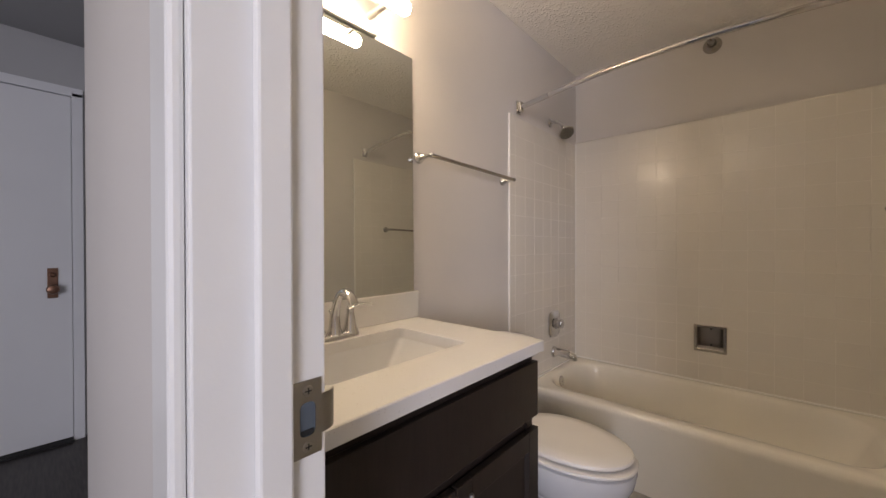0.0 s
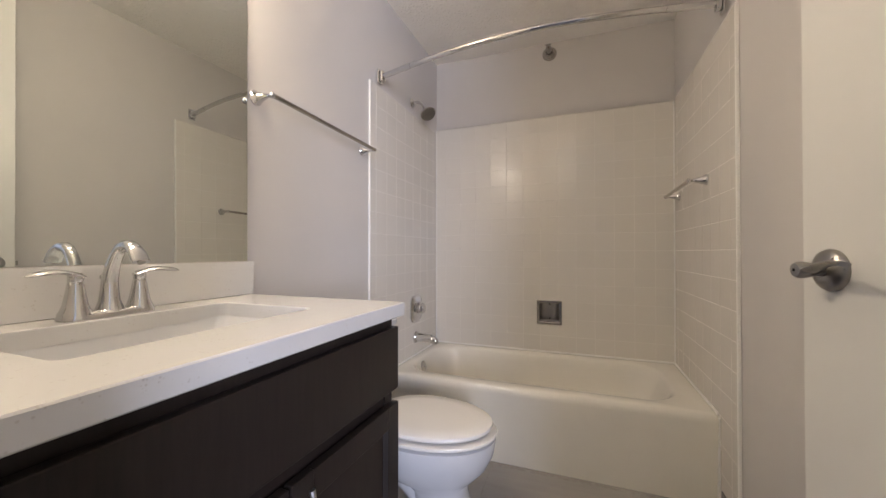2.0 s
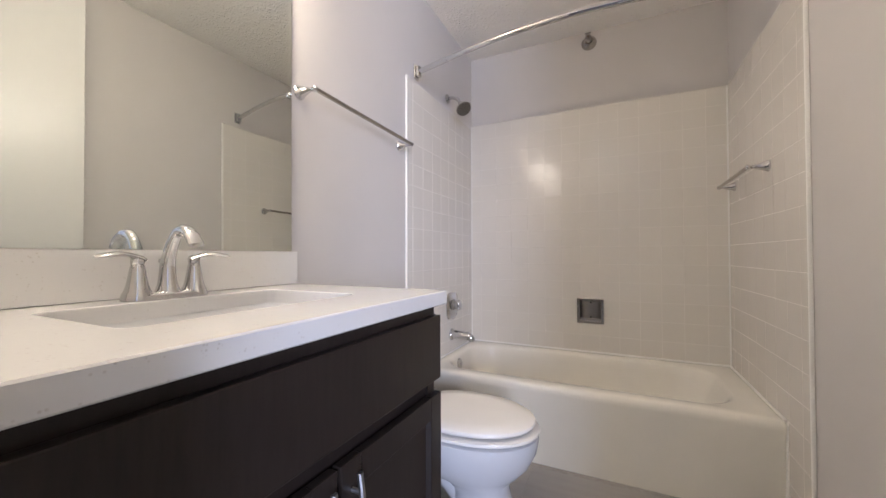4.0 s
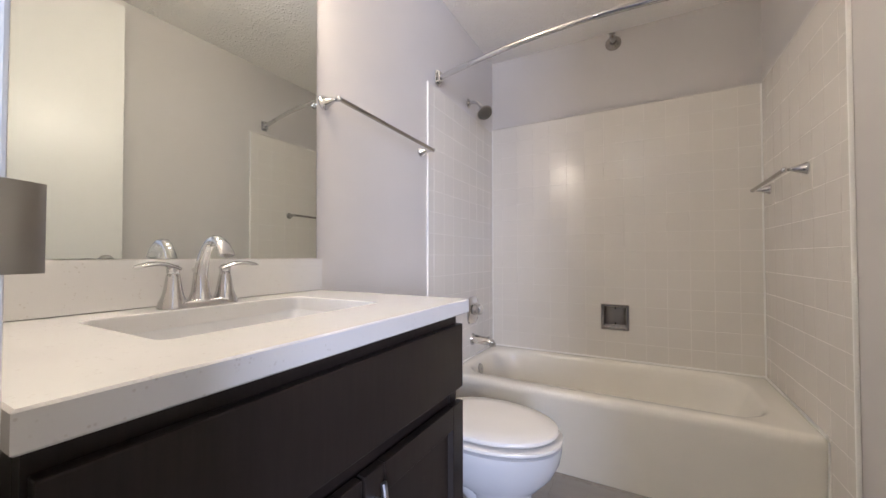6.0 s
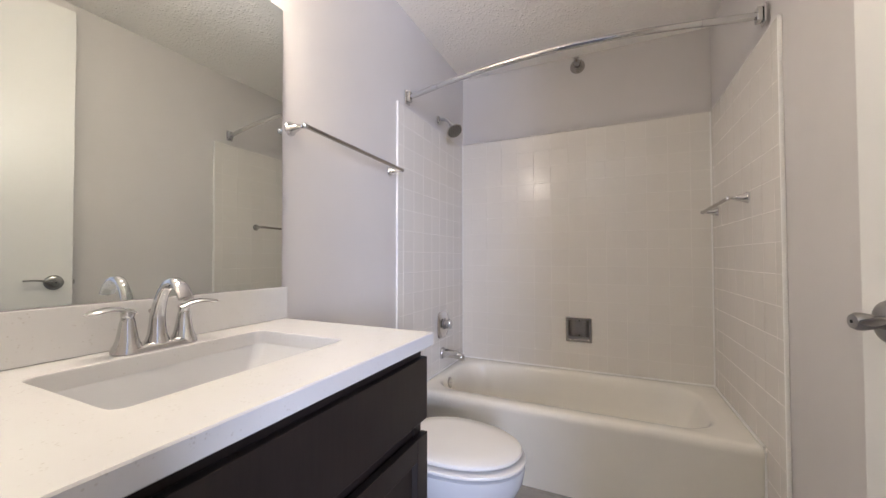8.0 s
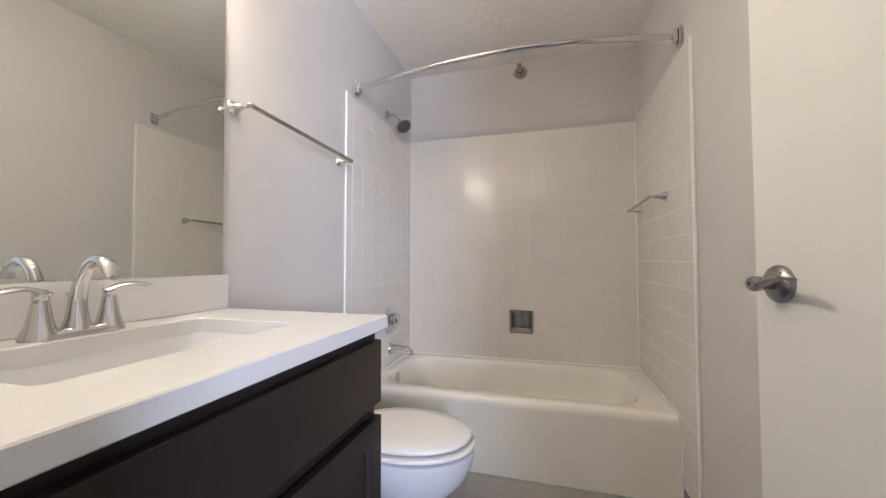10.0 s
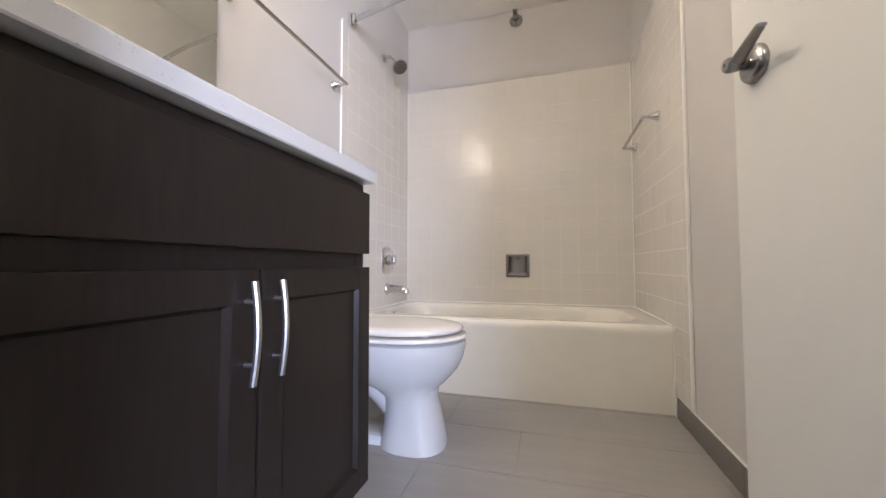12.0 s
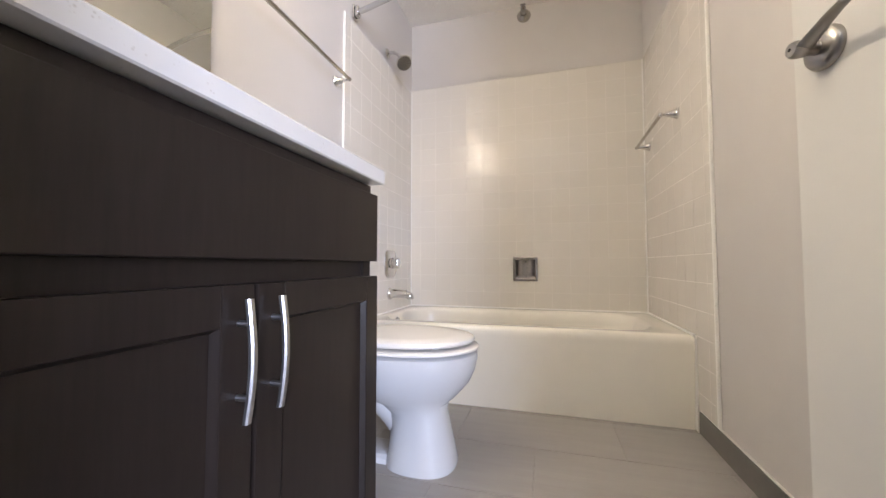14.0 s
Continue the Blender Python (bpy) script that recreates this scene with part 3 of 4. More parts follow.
def vanity():
    v = thing("vanity_cabinet", (0.26, 0.494, 0), "espresso shaker vanity cabinet with two doors under quartz top", "cabinet")
    part("side_panel", box(0.003, VX - 0.019, VY0, VY0 + 0.016, 0.0, 0.866), CABINET, v)
    bm = box(0.003, VX - 0.019, VY1 - 0.016, VY1, 0.10, 0.866)
    box(0.003, 0.455, VY1 - 0.032, VY1 - 0.017, 0, 0.10, bm=bm)
    part("side_panel", bm, CABINET, v)
    part("bottom_panel", box(0.003, VX - 0.019, VY0 + 0.017, VY1 - 0.017, 0.10, 0.116), CABINET, v)
    part("toe_kick", box(0.456, 0.471, VY0, VY1 - 0.032, 0, 0.108), CABINET, v)
    bm = box(VX - 0.018, VX, VY0, VY0 + 0.035, 0.10, 0.866)
    box(VX - 0.018, VX, VY1 - 0.035, VY1, 0.10, 0.866, bm=bm)
    box(VX - 0.018, VX, VY0 + 0.035, VY1 - 0.035, 0.826, 0.866, bm=bm)
    box(VX - 0.026, VX - 0.006, VY0 + 0.035, VY1 - 0.035, 0.636, 0.690, bm=bm)
    box(VX - 0.018, VX, VY0 + 0.035, VY1 - 0.035, 0.10, 0.145, bm=bm)
    part("face_frame", bm, CABINET, v)
    part("false_drawer_front", box(VX + 0.001, VX + 0.019, VY0 + 0.004, VY1 + 0.002, 0.680, 0.842, 0.002), CABINET, v, "plain espresso false drawer front")
    mid = 0.4935
    shaker_door(v, VY0 + 0.004, mid - 0.0034, 0.088, 0.645, VX + 0.001, 0.464)
    shaker_door(v, mid + 0.0034, VY1 + 0.002, 0.088, 0.645, VX + 0.001, 0.527)


vanity()

SINK = (0.112, 0.404, 0.262, 0.716)


def countertop():
    c = thing("countertop", (0.28, 0.494, 0.868), "white speckled quartz vanity top with backsplash", "countertop")
    x0, x1, y0, y1, z0, z1 = 0.002, 0.560, 0.1, 0.888, 0.870, 0.905
    inner = round_rect(*SINK, 0, 0.022, 6)
    cx, cy = (SINK[0] + SINK[1]) / 2, (SINK[2] + SINK[3]) / 2

    def outer(inset, z):
        """Where the ray from the sink's middle through each rim point meets the slab's outline; corners kept exact."""
        ring = []
        for x, y, _ in inner:
            dx, dy = x - cx, y - cy
            k = min((((x1 if dx > 0 else x0) - cx) / dx) if abs(dx) > 1e-9 else 99, (((y1 if dy > 0 else y0) - cy) / dy) if abs(dy) > 1e-9 else 99)
            ring.append([cx + dx * k, cy + dy * k])
        for qx, qy in ((x0, y0), (x0, y1), (x1, y0), (x1, y1)):
            near = min(ring, key=lambda p: (p[0] - qx) ** 2 + (p[1] - qy) ** 2)
            near[0], near[1] = qx, qy
        return [(min(max(px, x0 + inset), x1 - inset), min(max(py, y0 + inset), y1 - inset), z) for px, py in ring]

    rim = lambda k, z: [(cx + (x - cx) * k, cy + (y - cy) * k, z) for x, y, _ in inner]
    bm = loft([rim(1, z0), rim(1, z1 - 0.0025), rim(1.008, z1), outer(0.0025, z1), outer(0, z1 - 0.0025), outer(0, z0 + 0.0025), outer(0.0025, z0), rim(1.0, z0)], caps=(False, False))
    bmesh.ops.remove_doubles(bm, verts=bm.verts, dist=1e-6)
    part("slab", bm, QUARTZ, c)
    part("backsplash", box(0.002, 0.021, 0.1, 0.892, 0.906, 1.009, 0.002), QUARTZ, c)
    return c


countertop()


def sink():
    s = thing("sink", (0.26, 0.49, 0.72), "white rectangular undermount sink", "sink")
    x0, x1, y0, y1 = SINK
    r = lambda ix, iy, z, rad: round_rect(x0 + ix, x1 - ix, y0 + iy, y1 - iy, z, rad, 6)
    bm = loft([r(-0.020, -0.020, 0.852, 0.03), r(-0.020, -0.020, 0.8698, 0.03), r(-0.001, -0.001, 0.8698, 0.024), r(0.0, 0.001, 0.866, 0.024), r(0.004, 0.014, 0.84, 0.024), r(0.010, 0.052, 0.79, 0.024), r(0.018, 0.092, 0.752, 0.03), r(0.036, 0.118, 0.736, 0.035), r(0.075, 0.16, 0.731, 0.03), r(0.12, 0.2, 0.729, 0.012)], caps=(False, True))
    part("basin", bm, PORCELAIN, s, smooth=True)
    part("drain", lathe((0.245, 0.489, 0.7295), (0, 0, 1), [(0, 0.022), (0.003, 0.022), (0.004, 0.016), (0.006, 0.012), (0.007, 0.003)], 20), CHROME, s, smooth=True)


sink()


def faucet():
    f = thing("faucet", (0.074, 0.482, 0.905), "polished chrome centerset faucet with two lever handles", "faucet")
    X, Y, Z = 0.074, 0.482, 0.9055
    plate = loft([round_rect(X - 0.027, X + 0.027, Y - 0.083, Y + 0.083, Z, 0.026, 6), round_rect(X - 0.027, X + 0.027, Y - 0.083, Y + 0.083, Z + 0.007, 0.026, 6), round_rect(X - 0.023, X + 0.023, Y - 0.079, Y + 0.079, Z + 0.013, 0.022, 6), round_rect(X - 0.014, X + 0.014, Y - 0.06, Y + 0.06, Z + 0.016, 0.013, 6)])
    part("base_plate", plate, CHROME, f, smooth=True)
    bell = [(0.0, 0.0268), (0.008, 0.0258), (0.014, 0.0225), (0.024, 0.0192), (0.042, 0.0160), (0.060, 0.0132), (0.066, 0.0120), (0.0675, 0.0108), (0.0690, 0.0120), (0.079, 0.0122), (0.085, 0.0098), (0.087, 0.003)]
    for sign in (-1, 1):
        y = Y + sign * 0.0555
        body = part("handle_body", lathe((X, y, Z + 0.006), (0, 0, 1), bell, 28), CHROME, f, smooth=True)
        path = smooth_path([(X, y - sign * 0.010, Z + 0.083), (X + 0.003, y + sign * 0.010, Z + 0.091), (X + 0.007, y + sign * 0.032, Z + 0.095), (X + 0.012, y + sign * 0.055, Z + 0.093), (X + 0.016, y + sign * 0.076, Z + 0.089)], 5)
        n = len(path)
        radii = [0.0110 + 0.0045 * math.sin(math.pi * min(1, 0.15 + 0.75 * k / (n - 1))) - 0.010 * max(0, k / (n - 1) - 0.85) / 0.15 for k in range(n)]
        part("lever", tube(path, radii, 14, flat=(1.0, 0.34)), CHROME, body, smooth=True)
    part("spout_base", lathe((X, Y, Z + 0.010), (0, 0, 1), [(0, 0.025), (0.008, 0.0225), (0.022, 0.0180), (0.045, 0.0155), (0.066, 0.0142)], 28), CHROME, f, smooth=True)
    path = smooth_path([(X, Y, Z + 0.070), (X + 0.008, Y, Z + 0.098), (X + 0.023, Y, Z + 0.126), (X + 0.043, Y, Z + 0.144), (X + 0.066, Y, Z + 0.147), (X + 0.087, Y, Z + 0.134), (X + 0.103, Y, Z + 0.113)], 6)
    n, seg = len(path), 20
    rings = []
    for k, p in enumerate(path):
        d = (path[min(k + 1, n - 1)] - path[max(k - 1, 0)]).normalized()
        up, u = Vector((0, 1, 0)).cross(d).normalized(), k / (n - 1)
        wide = 0.0140 - 0.0036 * math.sin(math.pi * min(1, u / 0.85)) + 0.0022 * max(0, u - 0.55) / 0.45
        high = 0.0145 - 0.0078 * u
        rings.append([p + Vector((0, 1, 0)) * wide * math.copysign(abs(math.cos(a)) ** 0.8, math.cos(a)) + up * high * math.copysign(abs(math.sin(a)) ** 0.8, math.sin(a)) for a in (2 * math.pi * q / seg for q in range(seg))])
    spout = part("spout", loft(rings), CHROME, f, smooth=True)
    part("aerator", lathe(path[-1], (0.59, 0, -0.81), [(-0.006, 0.0070), (0.002, 0.0068)], 16), NICKEL, spout, smooth=True)
    rod = part("lift_rod", lathe((X - 0.024, Y, Z + 0.010), (0, 0, 1), [(0, 0.0025), (0.066, 0.0025)], 10), CHROME, f, smooth=True)
    part("lift_knob", lathe((X - 0.024, Y, Z + 0.074), (0, 0, 1), [(0, 0.003), (0.003, 0.006), (0.009, 0.006), (0.012, 0.002)], 12), CHROME, rod, smooth=True)


faucet()

mirror = thing("mirror", label="large frameless wall mirror resting on the backsplash", category="mirror", m=pose(0.0125, 0.487, 1.0105, 0, -0.42, -0.5))
part("backing", box(-0.0040, -0.0002, -0.382, 0.382, 0, 0.918), MIRROR_EDGE, mirror)
part("glass", box(0.0, 0.0015, -0.382, 0.382, 0, 0.918), MIRROR, mirror)


def vanity_light():
    """Chrome back plate with one frosted horizontal tube."""
    l = thing("vanity_light", (0.0, 0.49, 1.99), "lit chrome bath bar light with frosted tube above the mirror", "wall lamp")
    part("back_plate", box(0.001, 0.024, 0.265, 0.690, 1.932, 2.050, 0.006), BRUSHED, l)
    for y in (0.33, 0.65):
        part("arm", lathe((0.0245, y, 1.985), (1, 0, 0), [(0, 0.012), (0.103, 0.010)], 14), BRUSHED, l, smooth=True)
    part("tube", lathe((0.150, 0.215, 1.985), (0, 1, 0), [(0, 0.012), (0.004, 0.019), (0.015, 0.0240), (0.490, 0.0240), (0.501, 0.019), (0.505, 0.012)], 24), LAMP_GLASS, l, "frosted lit glass tube", True)


vanity_light()


# ---- bathroom fittings ----
def flared_post(parent, base, axis, length, name="post"):
    """Bar post: wall rose that narrows to the bar, with a ball end."""
    post = part(name, lathe(base, axis, [(0, 0.024), (0.004, 0.0245), (0.008, 0.021), (0.020, 0.0165), (0.038, 0.0105), (length - 0.016, 0.0065), (length - 0.012, 0.0068)], 22), CHROME, parent, smooth=True)
    end = Vector(base) + Vector(axis).normalized() * length
    ball = [(-0.011, 0.003), (-0.009, 0.0075), (-0.004, 0.0108), (0.002, 0.0110), (0.007, 0.0085), (0.010, 0.003)]
    part("ball", lathe(end, axis, ball, 16), CHROME, post, smooth=True)


def towel_bar(label, a, b, axis, length, where):
    t = thing("towel_bar", where, label, "towel bar")
    flared_post(t, a, axis, length)
    flared_post(t, b, axis, length)
    d = Vector(axis).normalized() * length
    part("bar", tube([Vector(a) + d, Vector(b) + d], 0.0080, 14), SATIN_BAR, t, smooth=True)


towel_bar("long chrome towel bar on the greige wall", (0.0005, 0.912, 1.545), (0.0005, 1.535, 1.533), (1, 0, 0), 0.072, (0, 1.22, 1.54))
towel_bar("short chrome towel bar on the tub wall tile", (1.5215, 1.916, 1.357), (1.5215, 2.384, 1.350), (-1, 0, 0), 0.068, (1.5215, 2.15, 1.35))


def curtain_rod():
    r = thing("curtain_rod", (0.77, 1.68, 1.98), "bowed polished chrome shower curtain rod without a curtain", "curtain rod")
    (ax, ay, az), (bx, by, bz) = (0.0105, 1.683, 1.962), (1.5215, 1.700, 2.000)
    for x, y, z, s in ((ax, ay, az, 1), (bx, by, bz, -1)):
        xs = sorted((x, x + s * 0.008))
        flange = part("flange", box(*xs, y - 0.022, y + 0.022, z - 0.036, z + 0.036, 0.003), CHROME, r)
        xs = sorted((x + s * 0.008, x + s * 0.028))
        part("socket", box(*xs, y - 0.017, y + 0.017, z - 0.026, z + 0.030, 0.006, segments=3), CHROME, flange)
    pts = []
    for k in range(41):
        u = k / 40
        x = ax + 0.02 + (bx - ax - 0.04) * u
        bow = 0.112 * (1 - (2 * u - 1) ** 2) ** 1.2
        pts.append((x, ay + (by - ay) * u - bow, az + (bz - az) * u + 0.001))
    part("rod", tube(pts, 0.0125, 18), CHROME, r, smooth=True)
    part("sleeve", tube(pts[:6], 0.0140, 18), CHROME, r, smooth=True)
    part("sleeve", tube(pts[-6:], 0.0140, 18), CHROME, r, smooth=True)


curtain_rod()


def shower_head():
    s = thing("shower_fixture", (0.01, 2.083, 1.97), "chrome shower head on a short bent arm", "shower head")
    part("flange", lathe((0.0105, 2.083, 1.977), (1, 0, 0), [(0, 0.029), (0.003, 0.029), (0.010, 0.022), (0.014, 0.013)], 24), CHROME, s, smooth=True)
    path = smooth_path([(0.015, 2.083, 1.977), (0.050, 2.083, 1.977), (0.080, 2.083, 1.960), (0.100, 2.083, 1.932)], 6)
    part("arm", tube(path, 0.0105, 14), CHROME, s, smooth=True)
    axis = Vector((0.52, -0.36, -0.80)).normalized()
    base = Vector((0.098, 2.083, 1.936))
    head = part("head", lathe(base, axis, [(0, 0.012), (0.008, 0.017), (0.016, 0.018), (0.022, 0.014), (0.030, 0.017), (0.045, 0.036), (0.054, 0.046), (0.060, 0.0490), (0.066, 0.0475)], 28), CHROME, s, smooth=True)
    face = base + axis * 0.0662
    part("face_plate", lathe(face, axis, [(0, 0.0445), (0.002, 0.0435), (0.003, 0.035)], 28), STEEL, head, smooth=True)
    u, v = frame_of(axis)
    nub = bmesh.new()
    for r, n in ((0.011, 5), (0.023, 9), (0.036, 14)):
        for k in range(n):
            a = 2 * math.pi * k / n
            lathe(face + axis * 0.002 + (u * math.cos(a) + v * math.sin(a)) * r, axis, [(0, 0.0054), (0.005, 0.0036)], 8, nub)
    part("nozzles", nub, RUBBER, head, "dark rubber spray nozzles")


shower_head()


def valve():
    v = thing("shower_valve", (0.01, 2.141, 0.677), "chrome shower valve with a square rounded plate and knob", "faucet")
    yz = lambda h, r, x: [(x, 2.141 + py, 0.677 + pz) for py, pz, _ in round_rect(-h, h, -h * 1.06, h * 1.06, 0, r, 6)]
    part("escutcheon", loft([yz(0.080, 0.045, 0.0105), yz(0.080, 0.045, 0.014), yz(0.074, 0.043, 0.020), yz(0.045, 0.035, 0.026)]), CHROME, v, smooth=True)
    part("stem", lathe((0.0255, 2.141, 0.681), (1, 0, 0), [(0, 0.036), (0.004, 0.035), (0.006, 0.026), (0.018, 0.024)], 22), STEEL, v, smooth=True)
    knob = []
    for h, r in ((0.016, 0.024), (0.022, 0.031), (0.036, 0.032), (0.045, 0.027), (0.048, 0.012)):
        knob.append([(0.0255 + h, 2.141 + r * (1 + 0.07 * math.cos(5 * a)) * math.cos(a), 0.681 + r * (1 + 0.07 * math.cos(5 * a)) * math.sin(a)) for a in (2 * math.pi * k / 40 for k in range(40))])
    part("knob", loft(knob), CHROME, v, "faceted chrome knob", True)


valve()


def tub_spout():
    s = thing("tub_spout", (0.01, 2.141, 0.49), "chrome tub spout with a diverter knob", "faucet")
    part("flange", lathe((0.0105, 2.141, 0.494), (1, 0, 0), [(0, 0.037), (0.004, 0.037), (0.012, 0.031)], 24), CHROME, s, smooth=True)
    path = smooth_path([(0.018, 2.141, 0.496), (0.06, 2.141, 0.495), (0.110, 2.141, 0.491), (0.135, 2.141, 0.486), (0.145, 2.141, 0.477), (0.147, 2.141, 0.462)], 6)
    n = len(path)
    part("spout", tube(path, [0.0290 - 0.0110 * k / (n - 1) for k in range(n)], 20), CHROME, s, smooth=True)
    part("diverter", lathe((0.118, 2.141, 0.497), (0, 0, 1), [(0, 0.004), (0.012, 0.004), (0.014, 0.007), (0.020, 0.007), (0.022, 0.003)], 12), CHROME, s, smooth=True)


tub_spout()


def soap_dish():
    d = thing("soap_dish", (0.815, 2.5, 0.598), "recessed stainless soap dish set into the tile", "soap dish")
    cx, cz, o = 0.8075, 0.6425, 0.079
    hx0, hx1, hz0, hz1 = HOLE
    # flange of four mitred strips
    for name, a, b in (("flange", (cx - o, hx0 + 0.003), (cz - o, cz + o)), ("flange", (hx1 - 0.003, cx + o), (cz - o, cz + o)), ("flange", (hx0 + 0.003, hx1 - 0.003), (cz - o, hz0 + 0.003)), ("flange", (hx0 + 0.003, hx1 - 0.003), (hz1 - 0.003, cz + o))):
        part(name, box(*a, 2.493, 2.4995, *b, 0.0025), SATIN_BAR, d)
    rings = []
    for k in range(13):
        a = math.pi * k / 12
        x = (hx0 + hx1) / 2 - (hx1 - hx0) / 2 * 0.985 * math.cos(a)
        y = 2.498 + 0.060 * math.sin(a) ** 0.7
        rings.append([(x, y, hz0 + 0.001), (x, y, hz1 - 0.001), (x, y + 0.001, hz1 - 0.001), (x, y + 0.001, hz0 + 0.001)])
    part("recess", loft(rings), STEEL, d, smooth=True)
    part("tray", box(hx0 + 0.001, hx1 - 0.001, 2.4985, 2.565, hz0 + 0.0012, hz0 + 0.003), STEEL, d)
    part("tray_lip", box(hx0 + 0.004, hx1 - 0.004, 2.5005, 2.5065, hz0 + 0.003, hz0 + 0.020, 0.002), STEEL, d)
    part("recess_top", box(hx0 + 0.001, hx1 - 0.001, 2.4985, 2.565, hz1 - 0.003, hz1 - 0.0012), STEEL, d)
    for z in (hz0 + 0.018, hz1 - 0.018):
        part("screw", lathe(((hx0 + hx1) / 2, 2.5575, z), (0, -1, 0), [(0, 0.005), (0.003, 0.004)], 12), DARK, d)


soap_dish()


def sprinkler():
    s = thing("fire_sprinkler", (0.812, ROOM_Y, 2.36), "chrome sidewall fire sprinkler near the ceiling", "sprinkler")
    y, z = ROOM_Y - 0.0005, 2.362
    part("escutcheon", lathe((0.812, y, z), (0, -1, 0), [(0, 0.046), (0.003, 0.046), (0.012, 0.040), (0.030, 0.027), (0.033, 0.024), (0.030, 0.017)], 28), SATIN_BAR, s, smooth=True)
    body = part("body", lathe((0.812, y - 0.020, z), (0, -1, 0), [(0, 0.013), (0.034, 0.013), (0.036, 0.0175), (0.046, 0.0175), (0.049, 0.011), (0.053, 0.010)], 6), STEEL, s)
    for dx in (-0.014, 0.014):
        part("arm", tube(smooth_path([(0.812 + dx * 0.7, y - 0.070, z), (0.812 + dx, y - 0.080, z), (0.812 + dx * 0.8, y - 0.092, z), (0.812 + dx * 0.2, y - 0.102, z)], 4), 0.0034, 8), STEEL, body, smooth=True)
    part("bulb", lathe((0.812, y - 0.072, z), (0, -1, 0), [(0, 0.003), (0.010, 0.0042), (0.026, 0.003)], 10), BRASS, body, smooth=True)
    part("deflector", box(0.812 - 0.017, 0.812 + 0.017, y - 0.112, y - 0.096, z + 0.006, z + 0.0085, 0.0008), STEEL, body)


sprinkler()


# ---- bathroom door, standing open ----
def bathroom_door():
    L, T, H = 0.764, 0.035, 2.300
    m = pose(JAMB_R - 0.002, FRONT_IN + 0.014, 0.012, 0, 0, 90 + DOOR_OPEN)
    # own axes: x along the leaf from the hinge, y towards the room that the camera walks into when shut
    door = thing("door_1", label="open flat white bathroom door with a nickel lever", category="door", kind="structure", m=m)
    part("leaf", box(0, L, 0, T, 0, H, 0.002), DOOR_PAINT, door)
    part("latch_plate", box(L - 0.0005, L + 0.0012, T / 2 - 0.0125, T / 2 + 0.0125, 0.970, 1.027), NICKEL, door)
    part("latch_bolt", box(L + 0.001, L + 0.010, T / 2 - 0.007, T / 2 + 0.007, 0.988, 1.009, 0.003), NICKEL, door)
    bx, bz = L - 0.062, 0.998
    lever = part("lever_set", lathe((bx, T, bz), (0, 1, 0), [(0, 0.033), (0.004, 0.0335), (0.009, 0.031), (0.013, 0.024), (0.015, 0.015)], 28), NICKEL, door, "satin nickel privacy lever", True)
    part("neck", lathe((bx, T + 0.014, bz), (0, 1, 0), [(0, 0.0105), (0.010, 0.0095), (0.016, 0.0115), (0.026, 0.0135), (0.032, 0.0135), (0.037, 0.0105), (0.038, 0.003)], 20), NICKEL, lever, smooth=True)
    part("pin_hole", lathe((bx, T + 0.0517, bz), (0, 1, 0), [(0, 0.0028), (0.0008, 0.0026)], 10), DARK, lever)
    path = smooth_path([(bx, T + 0.034, bz - 0.002), (bx - 0.018, T + 0.039, bz + 0.002), (bx - 0.040, T + 0.041, bz + 0.009), (bx - 0.068, T + 0.047, bz + 0.013), (bx - 0.098, T + 0.056, bz + 0.012)], 6)
    n = len(path)
    part("lever", tube(path, [0.0135 - 0.0060 * k / (n - 1) for k in range(n)], 14, flat=(1.0, 0.42)), NICKEL, lever, smooth=True)
    for z in (0.18, 1.1, 2.02):
        part("hinge", lathe((-0.001, -0.004, z), (0, 0, 1), [(0, 0.006), (0.09, 0.006)], 12), NICKEL, door, smooth=True)


bathroom_door()


